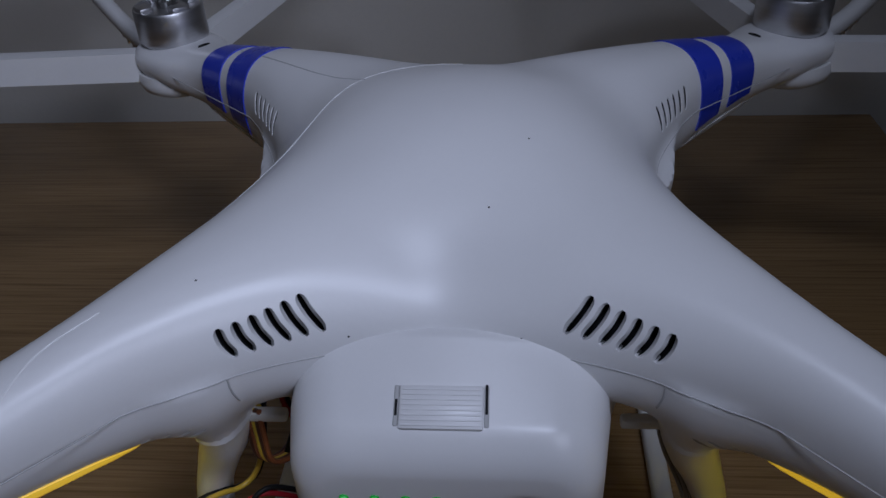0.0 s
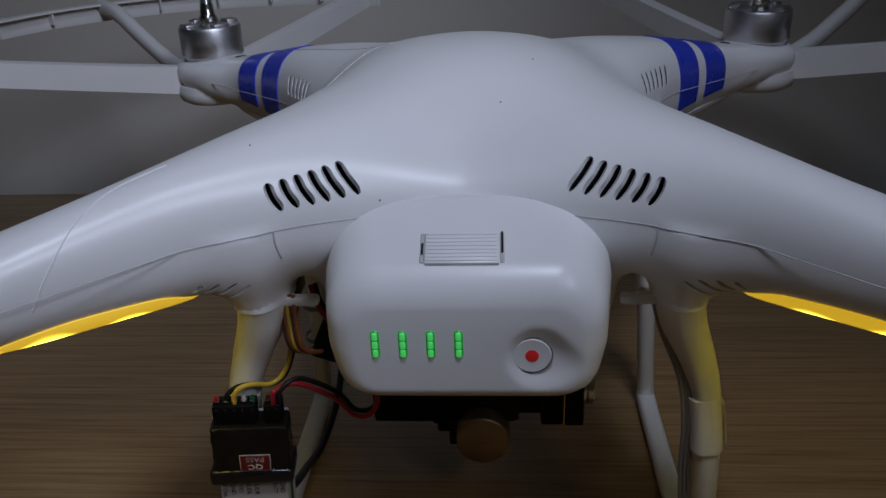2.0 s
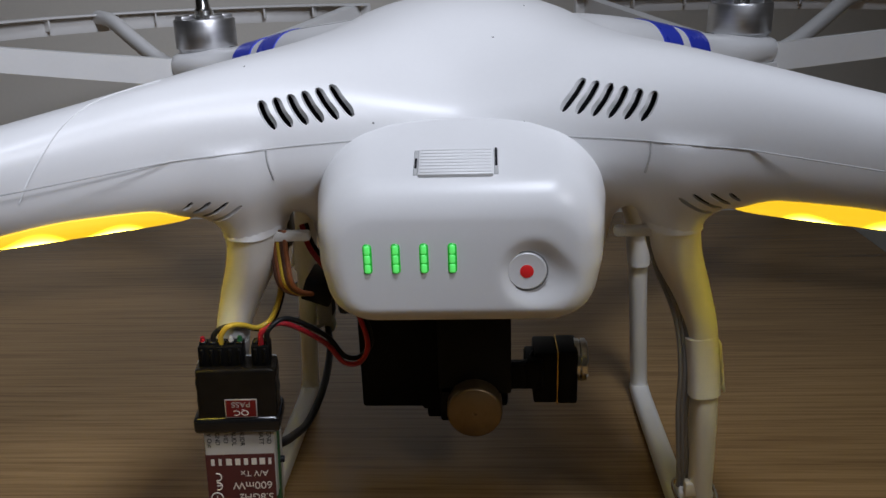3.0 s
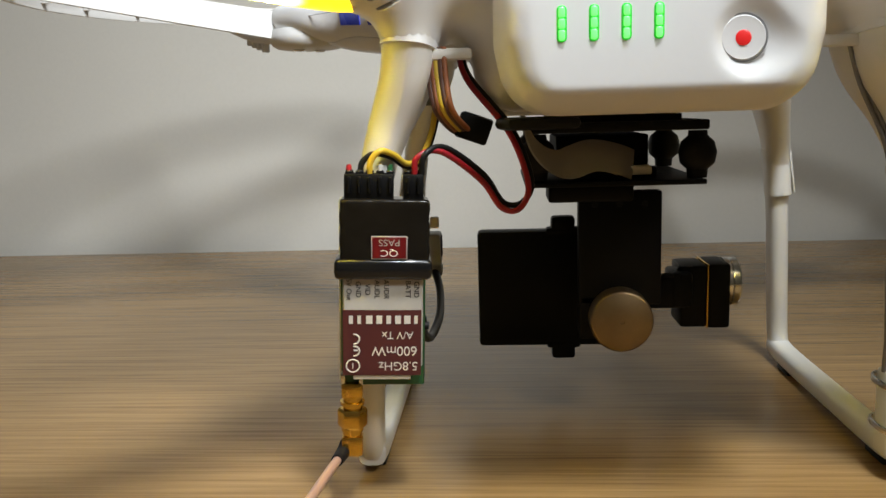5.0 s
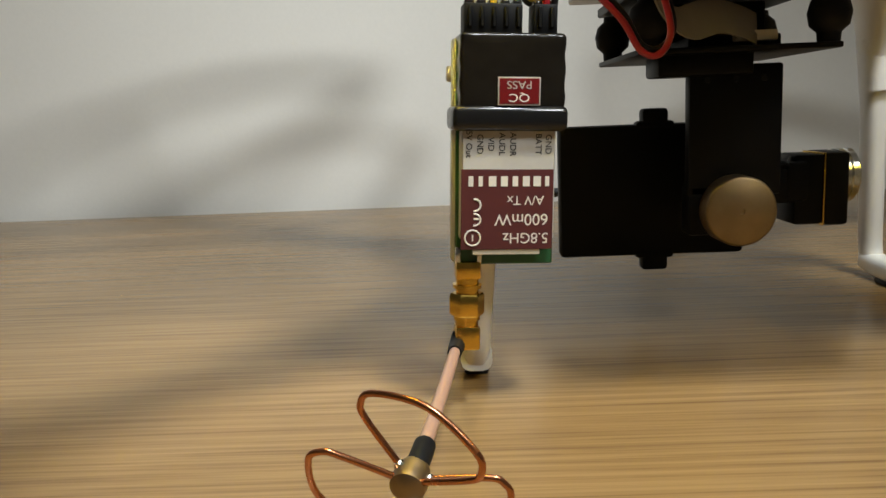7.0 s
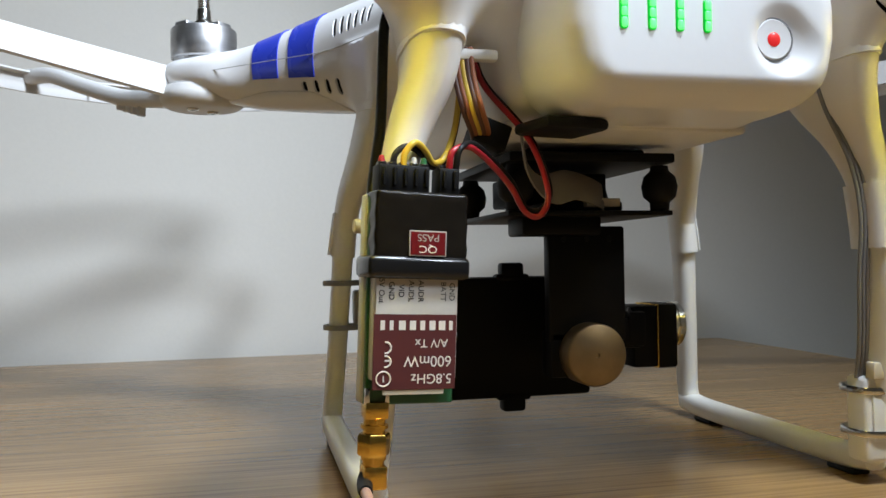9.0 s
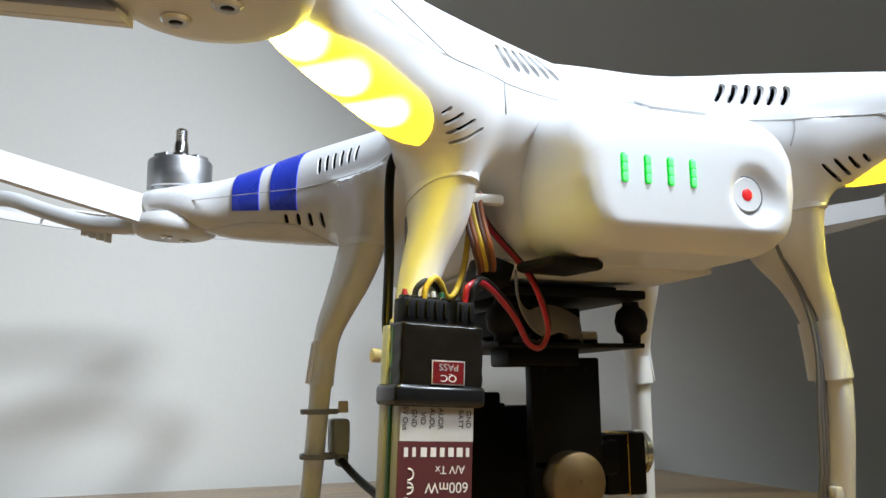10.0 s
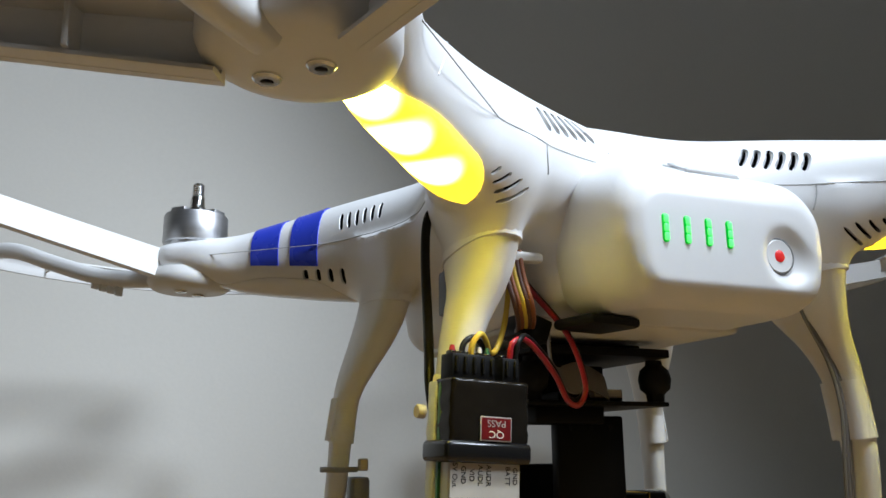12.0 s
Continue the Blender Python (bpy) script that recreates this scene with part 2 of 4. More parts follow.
S_AT = np.linspace(-0.05, 0.25, 601)


def eased(xs, ys, width=13):
    v = np.interp(S_AT, xs, ys)
    for _ in range(3):
        v = np.convolve(np.pad(v, width, mode="edge"), np.ones(2 * width + 1) / (2 * width + 1), "valid")
    return v


ARM_S = (0.0, 0.04, 0.075, 0.105, 0.13, 0.148, 0.162, 0.178)
ARM_W = eased(ARM_S, (0.0241, 0.0185, 0.0135, 0.0105, 0.0105, 0.0105, 0.0166, 0.0178), 9)
ARM_T = eased(ARM_S, (0.167, 0.1658, 0.1644, 0.1628, 0.1606, 0.1580, 0.1568, 0.1562))
ARM_B = eased(ARM_S, (0.1269, 0.1292, 0.1313, 0.1329, 0.1339, 0.1347, 0.138, 0.140))
ARM_C = eased(ARM_S, (0.146, 0.146, 0.146, 0.147, 0.148, 0.149, 0.150, 0.150))


MOTOR = 0.1237
REAR_X, REAR_Y = 0.1272, -0.1203
ARMS = {"fr": (MOTOR, MOTOR), "fl": (-MOTOR, MOTOR), "rl": (-REAR_X, REAR_Y), "rr": (REAR_X, REAR_Y)}
ROOT_Y, ROOT_REAR = 0.0202, 0.0138


def arm_way(mx, my):
    v = Vector((mx, my - (ROOT_Y if my > 0 else ROOT_REAR))).normalized()
    return v.x, v.y


def on_arm(mx, my, s, z=0.0):
    """The place s metres out along the arm to the motor at (mx, my), which sits at 0.175."""
    ux, uy = arm_way(mx, my)
    return (mx + ux * (s - 0.175), my + uy * (s - 0.175), z)


def arm_sdf(x, y, z, mx, my):
    ux, uy = arm_way(mx, my)
    s = (x - mx) * ux + (y - my) * uy + 0.175
    d = -(x - mx) * uy + (y - my) * ux
    past = np.maximum(s - 0.175, 0) + np.minimum(s, 0)
    d = np.sqrt(d * d + past * past)
    q = np.clip(s, 0, 0.178)
    w, t, b, c = (np.interp(q, S_AT, v) for v in (ARM_W, ARM_T, ARM_B, ARM_C))
    h = np.where(z > c, t - c, c - b)
    f = (np.abs(d / w) ** 2.46 + np.abs((z - c) / h) ** 2.46) ** (1 / 2.46)
    return (f - 1) * np.minimum(w, h)


def round_box(x, y, z, c, half, r):
    qx, qy, qz = (np.abs(v - o) - (h - r) for v, o, h in zip((x, y, z), c, half))
    out = np.sqrt(np.maximum(qx, 0) ** 2 + np.maximum(qy, 0) ** 2 + np.maximum(qz, 0) ** 2)
    return out + np.minimum(np.maximum(qx, np.maximum(qy, qz)), 0) - r


def shell_sdf(x, y, z):
    f = (np.abs(x / 0.0551) ** 2.45 + np.abs((y - 0.0194) / 0.0736) ** 2.45 + np.abs((z - 0.147) / 0.0193) ** 2.45) ** (1 / 2.45)
    f = (f - 1) * 0.0193
    for mx, my in ARMS.values():
        f = smin(f, arm_sdf(x, y, z, mx, my), 0.0276)
    belly = round_box(x, y, z, (0, 0.012, 0.123), (0.043, 0.062, 0.019), 0.012)
    f = smin(f, belly, 0.010)
    ax, ay = np.abs(x) - 0.0590, np.abs(y) - 0.0438
    socket = ((np.abs(ax / 0.0070) ** 2.6 + np.abs(ay / 0.0190) ** 2.6) ** (1 / 2.6) - 1) * 0.0070
    socket = np.maximum(socket, np.maximum(0.1218 - z, z - 0.144))
    return smin(f, socket, 0.007)


def battery_sdf(x, y, z):
    x = x - 0.0006
    low = np.clip((0.120 - z) / 0.02, 0, 1.2)
    back = np.clip((-0.062 - y) / 0.018, 0, 1.3)
    half = 0.0378 - 0.004 * low - 0.0030 * back
    top = 0.1405 + np.clip(y + 0.0770, -0.01, 0.0215) * 0.55
    top = top - 0.0035 * (x / 0.034) ** 2 * np.clip((y + 0.074) / 0.016, 0, 1)
    r_low, r_top = 0.0105, 0.0135
    mid = 0.1245
    ax = np.abs(x)
    r = np.where(z > mid, r_top, r_low)
    qx = ax - (half - r)
    qz = np.where(z > mid, z - (top - r), (0.1028 + r) - z)
    side = np.sqrt(np.maximum(qx, 0) ** 2 + np.maximum(qz, 0) ** 2) + np.minimum(np.maximum(qx, qz), 0) - r
    end = np.maximum(-(y + 0.0805 - 0.03 * np.maximum(z - 0.128, 0) - 0.55 * np.maximum(0.1085 - z, 0)), y + 0.042)
    f = smax(smax(side, end, 0.001), (side + end) * 0.7071 + 0.0026, 0.0022)
    dent = np.sqrt((x - 0.0182) ** 2 + ((z - 0.1184) / 1.05) ** 2 + ((y + 0.0868) / 0.8) ** 2) - 0.0112
    tail = np.sqrt(((x - 0.0240) / 1.3) ** 2 + (z - 0.1165) ** 2 + ((y + 0.0855) / 0.8) ** 2) - 0.0072
    return smax(f, -smin(dent, tail, 0.003), 0.0012)


def nets(f, lo, hi, step):
    """Quads on the zero level of f, by surface nets."""
    axes = [np.arange(a, b + step, step) for a, b in zip(lo, hi)]
    g = f(*np.meshgrid(*axes, indexing="ij"))
    inside = g < 0
    nx, ny, nz = (n - 1 for n in g.shape)
    corner = [(i, j, k) for i in (0, 1) for j in (0, 1) for k in (0, 1)]
    count = sum(inside[i:i + nx, j:j + ny, k:k + nz].astype(np.int8) for i, j, k in corner)
    cells = np.argwhere((count > 0) & (count < 8))
    ids = -np.ones((nx, ny, nz), int)
    ids[tuple(cells.T)] = np.arange(len(cells))
    total, hits = np.zeros((len(cells), 3)), np.zeros(len(cells))
    for a in corner:
        for ax in range(3):
            if a[ax]:
                continue
            b = list(a)
            b[ax] = 1
            va, vb = g[tuple((cells + a).T)], g[tuple((cells + b).T)]
            cross = (va < 0) != (vb < 0)
            t = np.where(cross, va / np.where(cross, va - vb, 1), 0)
            p = cells + np.array(a, float)
            p[:, ax] += t
            total += np.where(cross[:, None], p, 0)
            hits += cross
    verts = np.array(lo) + step * total / hits[:, None]
    for _ in range(2):
        value, grad = f(*verts.T), gradient(f, verts)
        move = value / np.maximum((grad ** 2).sum(1), 1e-6)
        verts -= np.clip(move, -step, step)[:, None] * grad * 0.8
    quads = []
    for ax in range(3):
        u, v = (ax + 1) % 3, (ax + 2) % 3
        sl_a, sl_b = [slice(None)] * 3, [slice(None)] * 3
        sl_a[ax], sl_b[ax] = slice(0, -1), slice(1, None)
        a, b = inside[tuple(sl_a)], inside[tuple(sl_b)]
        e = np.argwhere(a != b)
        e = e[(e[:, u] > 0) & (e[:, v] > 0) & (e[:, u] < g.shape[u] - 1) & (e[:, v] < g.shape[v] - 1)]
        flip = b[tuple(e.T)]
        ring = []
        for du, dv in ((-1, -1), (0, -1), (0, 0), (-1, 0)):
            c = e.copy()
            c[:, u] += du
            c[:, v] += dv
            ring.append(ids[tuple(c.T)])
        q = np.stack(ring, 1)
        q[flip] = q[flip][:, ::-1]
        quads.append(q)
    me = bpy.data.meshes.new("form")
    me.from_pydata(verts.tolist(), [], np.vstack(quads).tolist())
    me.update()
    return me


def gradient(f, p, e=0.0004):
    out = np.zeros_like(p)
    for ax in range(3):
        d = np.zeros(3)
        d[ax] = e
        out[:, ax] = (f(*(p + d).T) - f(*(p - d).T)) / (2 * e)
    return out


def onto(f, points, lift=0.0):
    """Points moved onto the skin of f, and the skin's normals there."""
    p = np.array(points, float)
    for _ in range(8):
        g = gradient(f, p)
        p -= np.clip(f(*p.T) / np.maximum((g ** 2).sum(1), 1e-6), -0.01, 0.01)[:, None] * g
    n = gradient(f, p)
    n /= np.linalg.norm(n, axis=1)[:, None]
    return p + n * lift, n


def outward(f, origin, way, far=0.08):
    """How far the last skin of f lies from each origin along its way."""
    origin, way = np.array(origin, float), np.array(way, float)
    lo, hi = np.zeros(len(origin)), np.full(len(origin), far)
    for _ in range(34):
        mid = (lo + hi) / 2
        inside = f(*(origin + way * mid[:, None]).T) < 0
        lo, hi = np.where(inside, mid, lo), np.where(inside, hi, mid)
    return origin + way * lo[:, None]


def patch(f, rows, lift):
    """A thin skin over f: rows of points (one grid) laid on it and lifted, closed at the back."""
    r, c = len(rows), len(rows[0])
    flat = [p for row in rows for p in row]
    p, n = onto(f, flat)
    lift = np.array(lift, float).reshape(-1, 1) if not isinstance(lift, float) else lift
    top, low = p + n * lift, p - n * 0.0006
    verts = np.vstack([top, low]).tolist()
    faces, m = [], r * c
    for i in range(r - 1):
        for j in range(c - 1):
            a = i * c + j
            faces += [(a, a + 1, a + c + 1, a + c), (m + a, m + a + c, m + a + c + 1, m + a + 1)]
    rim = [j for j in range(c)] + [i * c + c - 1 for i in range(1, r)] + [(r - 1) * c + j for j in range(c - 2, -1, -1)] + [i * c for i in range(r - 2, 0, -1)]
    for a, b in zip(rim, rim[1:] + rim[:1]):
        faces.append((a, m + a, m + b, b))
    bm = bmesh.new()
    vs = [bm.verts.new(v) for v in verts]
    for face in faces:
        bm.faces.new([vs[i] for i in face])
    bmesh.ops.recalc_face_normals(bm, faces=bm.faces)
    return bm


def slot(f, points, half, above=0.004, below=0.0045, mid=0.0007, taper=0.8):
    """A closed cutter for one slot along points on the skin of f."""
    p, n = onto(f, smooth_line(points, 5))
    n[:] = n.mean(0) / np.linalg.norm(n.mean(0))
    bm = bmesh.new()
    rings = []
    for i in range(len(p)):
        t = p[min(i + 1, len(p) - 1)] - p[max(i - 1, 0)]
        s = np.cross(n[i], t)
        s /= np.linalg.norm(s)
        w = half * (0.35 if i in (0, len(p) - 1) else 0.85 if i in (1, len(p) - 2) else 1)
        rings.append([bm.verts.new(p[i] + s * a * w + n[i] * b) for a, b in ((-1, above), (1, above), (1, 0), (taper, -mid), (taper, -below), (-taper, -below), (-taper, -mid), (-1, 0))])
    for a, b in zip(rings, rings[1:]):
        for k in range(8):
            bm.faces.new((a[k], a[(k + 1) % 8], b[(k + 1) % 8], b[k]))
    bm.faces.new(rings[0][::-1])
    bm.faces.new(rings[-1])
    bmesh.ops.recalc_face_normals(bm, faces=bm.faces)
    return bm


# ---- room ----


def slab(name, lo, hi, mat, turn=0.0, about=(0, 0)):
    c, s = [(a + b) / 2 for a, b in zip(lo, hi)], [b - a for a, b in zip(lo, hi)]
    bm = rbox(*c, *s, r=0)
    if turn:
        bmesh.ops.rotate(bm, cent=(*about, 0), matrix=Matrix.Rotation(radians(turn), 3, "Z"), verts=bm.verts)
    return part(name, bm, mat, smooth=False)


tagged(slab("wall_back", (-2.6, 0.376, -0.74), (0.80, 0.50, 1.70), WALL, -1.1), "plain off-white painted wall behind the desk", "wall", kind="structure")
tagged(slab("wall_right", (0.75, -2.0, -0.74), (0.88, 0.420, 1.70), WALL), "plain off-white painted side wall past the desk", "wall", kind="structure")
tagged(slab("wall_left", (-2.60, -2.1, -0.74), (-2.45, 0.36, 1.70), WALL), "plain off-white painted wall", "wall", kind="structure")
tagged(slab("wall_front", (-2.45, -2.10, -0.74), (0.88, -2.0, 1.70), WALL), "plain off-white painted wall", "wall", kind="structure")
tagged(slab("floor", (-2.6, -2.1, -0.80), (0.90, 0.5, -0.741), FLOOR), "grey carpeted floor under the desk", "floor", kind="structure")
tagged(slab("ceiling", (-2.6, -2.1, 1.702), (0.90, 0.55, 1.76), WALL), "plain white ceiling", "ceiling", kind="structure")

desk = tagged(thing("desk", pose(0, 0, -0.74)), "desk with a light oak laminate top against the wall", "desk")
top = part("desk_top", rbox(-0.417, -0.04, -0.0125, 1.38, 0.80, 0.025, 0.0015), WOOD, desk)
top.matrix_parent_inverse = Matrix.Translation((0, 0, 0.74))
for lx in (-1.06, 0.22):
    for ly in (-0.38, 0.30):
        leg = part("desk_leg", rbox(lx, ly, -0.3825, 0.05, 0.05, 0.715, 0.002), WOOD, desk)
        leg.matrix_parent_inverse = Matrix.Translation((0, 0, 0.74))

# ---- quadcopter ----
drone = tagged(thing("quadcopter"), "white plastic quadcopter drone with blue arm stripes standing on a desk", "drone")


def along(a, b, n):
    return [tuple(np.array(a) + (np.array(b) - np.array(a)) * i / (n - 1)) for i in range(n)]


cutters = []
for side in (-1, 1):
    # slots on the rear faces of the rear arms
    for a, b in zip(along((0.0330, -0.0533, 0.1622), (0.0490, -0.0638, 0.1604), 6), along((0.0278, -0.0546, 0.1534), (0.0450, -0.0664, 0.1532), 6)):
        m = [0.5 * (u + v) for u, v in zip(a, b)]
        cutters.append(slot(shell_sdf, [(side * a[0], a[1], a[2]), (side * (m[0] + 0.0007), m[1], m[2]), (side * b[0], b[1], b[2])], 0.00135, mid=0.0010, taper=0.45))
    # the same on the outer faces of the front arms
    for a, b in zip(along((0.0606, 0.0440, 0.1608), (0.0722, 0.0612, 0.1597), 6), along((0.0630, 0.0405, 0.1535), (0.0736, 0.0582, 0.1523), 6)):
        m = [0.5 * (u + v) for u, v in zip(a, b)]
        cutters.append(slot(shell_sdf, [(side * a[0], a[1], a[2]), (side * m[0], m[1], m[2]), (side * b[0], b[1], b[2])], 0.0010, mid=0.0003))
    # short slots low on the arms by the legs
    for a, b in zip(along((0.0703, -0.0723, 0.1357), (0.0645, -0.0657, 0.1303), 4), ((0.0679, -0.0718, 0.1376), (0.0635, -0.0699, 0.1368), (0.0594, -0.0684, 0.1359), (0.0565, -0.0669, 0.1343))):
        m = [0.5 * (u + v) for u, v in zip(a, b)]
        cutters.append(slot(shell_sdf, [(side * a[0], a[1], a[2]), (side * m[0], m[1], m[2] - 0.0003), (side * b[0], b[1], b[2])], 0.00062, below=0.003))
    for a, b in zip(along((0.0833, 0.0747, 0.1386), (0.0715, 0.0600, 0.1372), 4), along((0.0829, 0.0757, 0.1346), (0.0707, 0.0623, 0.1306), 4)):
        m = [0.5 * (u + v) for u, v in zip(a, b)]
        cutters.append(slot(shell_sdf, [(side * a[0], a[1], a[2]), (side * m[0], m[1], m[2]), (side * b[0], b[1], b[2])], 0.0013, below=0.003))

shell_form = nets(shell_sdf, (-0.152, -0.152, 0.098), (0.152, 0.152, 0.19), 0.0015)
shell = part("body_shell", shell_form, WHITE, drone)
knife = part("knife", join(*cutters), SHADE_SPECK, smooth=False)
cut = shell.modifiers.new("slots", "BOOLEAN")
cut.operation, cut.object, cut.solver = "DIFFERENCE", knife, "MANIFOLD"
carved = bpy.data.meshes.new_from_object(shell.evaluated_get(bpy.context.evaluated_depsgraph_get()))
shell.modifiers.remove(cut)
bpy.data.objects.remove(knife)
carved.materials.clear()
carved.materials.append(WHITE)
carved.materials.append(SHADE_SPECK)
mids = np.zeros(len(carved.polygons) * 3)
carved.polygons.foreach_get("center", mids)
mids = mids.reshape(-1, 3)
# deep slot faces are coloured black in place of the dark hollow behind
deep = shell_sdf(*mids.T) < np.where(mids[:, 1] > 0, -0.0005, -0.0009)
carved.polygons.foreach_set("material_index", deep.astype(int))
carved.shade_smooth()
carved.set_sharp_from_angle(angle=radians(40))
shell.data = carved


def seam(points, r=0.00028, steps=5, f=shell_sdf, name="seam", mat=SEAM):
    p, n = onto(f, smooth_line(points, steps), 0.00002)
    part(name, sweep(p, r, seg=6), mat, drone)


# parting line between the shell halves
ring = []
for i in range(720):
    a = 2 * math.pi * i / 720
    ring.append((math.cos(a), math.sin(a), 0))
r0 = 0.14775
outer = np.array([(0, 0, r0)] * 720)
hit = outward(shell_sdf, outer, ring, 0.21)
line = sweep(hit, 0.00018, seg=6, closed=True)
part("parting_line", line, SEAM, drone)
for side in (-1, 1):
    seam([(side * 0.048, -0.067, 0.1475), (side * 0.0478, -0.067, 0.144), (side * 0.0462, -0.067, 0.1385)])
# hairline seams over the arms
seam([(-0.0741, -0.0643, 0.1654), (-0.0829, -0.0742, 0.1631), (-0.0879, -0.0865, 0.1588), (-0.0931, -0.0961, 0.1514), (-0.0966, -0.0996, 0.1447)], 0.0002, mat=WHITE)
seam([(-0.0860, 0.0900, 0.168), (-0.0720, 0.0720, 0.176), (-0.0500, 0.0500, 0.180), (-0.030, 0.034, 0.182)], 0.0002)
seam([(0.000, 0.050, 0.178), (-0.030, 0.036, 0.182), (-0.052, 0.010, 0.178), (-0.066, -0.020, 0.172)], 0.00016, mat=WHITE)
for spec in ((0.0185, -0.0515, 0.1505), (-0.022, -0.056, 0.152), (-0.020, -0.060, 0.150), (0.010, -0.030, 0.17), (-0.055, -0.055, 0.167), (0.020, -0.010, 0.18)):
    p, n = onto(shell_sdf, [spec])
    part("dirt_speck", lathe([(0, 0.0001), (0.00025, 0.00006), (0.0003, -0.0001)], 8, Matrix.Translation(p[0]) @ Vector(n[0]).to_track_quat("Z", "Y").to_matrix().to_4x4()), SHADE_SPECK, drone)

# blue stripes round the front arms
for key in ("fl", "fr"):
    mx, my = ARMS[key]
    ux, uy = arm_way(mx, my)
    for s0, s1 in ((0.1062, 0.1197), (0.1255, 0.1390)):
        rows = []
        for i in range(5):
            s = s0 + (s1 - s0) * i / 4
            o, w = [], []
            for j in range(41):
                a = radians(-120 + 240 * j / 40)
                c = float(np.interp(s, S_AT, ARM_C))
                o.append(on_arm(mx, my, s, c))
                w.append((-uy * math.sin(a), ux * math.sin(a), math.cos(a)))
            rows.append(outward(shell_sdf, o, w).tolist())
        part("blue_stripe", patch(shell_sdf, rows, 0.00045), BLUE, drone, "glossy blue tape stripe")

# lamp lenses under the arms


def glowing_lens(points):
    """Amber lit lens, white-hot over its three diodes."""
    m = material("lit_yellow_lens", (0.85, 0.62, 0.10), 0.35, emit=1.0)
    n, l = m.node_tree.nodes, m.node_tree.links
    at = n.new("ShaderNodeTexCoord")
    total = None
    for p in points:
        far = n.new("ShaderNodeVectorMath")
        far.operation = "DISTANCE"
        far.inputs[1].default_value = p
        l.new(at.outputs["Object"], far.inputs[0])
        near = n.new("ShaderNodeMapRange")
        near.interpolation_type = "SMOOTHSTEP"
        near.inputs["From Min"].default_value, near.inputs["From Max"].default_value = 0.0045, 0.0094
        near.inputs["To Min"].default_value, near.inputs["To Max"].default_value = 1.0, 0.0
        l.new(far.outputs["Value"], near.inputs["Value"])
        if total:
            add = n.new("ShaderNodeMath")
            add.operation = "MAXIMUM"
            l.new(total, add.inputs[0])
            l.new(near.outputs[0], add.inputs[1])
            total = add.outputs[0]
        else:
            total = near.outputs[0]
    tint = n.new("ShaderNodeMix")
    tint.data_type = "RGBA"
    tint.inputs["A"].default_value, tint.inputs["B"].default_value = (1.0, 0.60, 0.012, 1), (1.0, 0.85, 0.085, 1)
    power = n.new("ShaderNodeMapRange")
    power.inputs["To Min"].default_value, power.inputs["To Max"].default_value = 4.0, 54.0
    l.new(total, tint.inputs["Factor"])
    l.new(total, power.inputs["Value"])
    l.new(tint.outputs["Result"], n["Principled BSDF"].inputs["Emission Color"])
    l.new(power.outputs[0], n["Principled BSDF"].inputs["Emission Strength"])
    return m


for key, (mx, my) in ARMS.items():
    ux, uy = arm_way(mx, my)
    lit = key in ("rl", "rr")
    rows, lift = [], []
    for i in range(25):
        u = i / 24
        s = 0.094 + 0.068 * u
        reach = 40 * min(1, 1 - (1 - min(1, u / 0.32)) ** 2.4 + 0.04) * (1 - 0.8 * max(0, (u - 0.5) / 0.5) ** 1.8)
        o, w = [], []
        for j in range(17):
            v = j / 16 * 2 - 1
            a = radians(180 + reach * v)
            c = float(np.interp(s, S_AT, ARM_C))
            o.append(on_arm(mx, my, s, c))
            w.append((-uy * math.sin(a), ux * math.sin(a), math.cos(a)))
            lift.append(0.0004 + 0.0018 * (1 - v * v) ** 0.7 * math.sin(math.pi * u) ** 0.6)
        rows.append(outward(shell_sdf, o, w).tolist())
    spots = []
    for s in (0.117, 0.136, 0.153):
        b = outward(shell_sdf, [on_arm(mx, my, s, 0.148)], [(0, 0, -1)])[0][2]
        spots.append(on_arm(mx, my, s, b - 0.0002 - 0.0015 * math.sin(math.pi * (s - 0.094) / 0.068) ** 0.6))
    part("lamp_lens", patch(shell_sdf, rows, lift), glowing_lens(spots) if lit else CLEAR, drone, "glowing yellow lamp lens" if lit else "unlit clear lamp lens")
    if lit:
        for spot in spots:
            part("diode", turned(lathe([(0, 0.0009), (0.0008, 0.0007), (0.0013, 0.0), (0.0013, -0.001)], 16), Matrix.Translation(spot) @ Matrix.Rotation(math.pi, 4, "X")), LITCORE, drone, "bright yellow lamp diode")


def motor(mx, my):
    base = part("motor", lathe([(0, 0.1550), (0.0128, 0.1550), (0.0132, 0.1563), (0.0139, 0.1567), (0.0141, 0.1571), (0.0141, 0.1690), (0.0137, 0.1698), (0.0129, 0.1700), (0.0126, 0.1694), (0.006, 0.1692), (0.0, 0.1692)], 56, Matrix.Translation((mx, my, 0))), STEEL, drone, "brushed steel motor can")
    for i in range(4):
        a = math.pi / 4 + math.pi / 2 * i
        bm = rbox(0.0102, 0, 0.1703, 0.0056, 0.0075, 0.0026, 0.0007)
        part("cap_lug", turned(bm, Matrix.Translation((mx, my, 0)) @ Matrix.Rotation(a, 4, "Z")), STEEL, base)
    prof = [(0, 0.169), (0.0042, 0.169), (0.0042, 0.1735), (0.0033, 0.1745), (0.0030, 0.1790)]
    for i in range(6):
        h = 0.1790 + 0.0010 * i
        prof += [(0.0025, h + 0.0001), (0.0028, h + 0.0005), (0.0025, h + 0.0009)]
    part("motor_shaft", lathe(prof + [(0.0021, 0.1855), (0, 0.1855)], 24, Matrix.Translation((mx, my, 0))), CHROME, base, "threaded steel shaft")


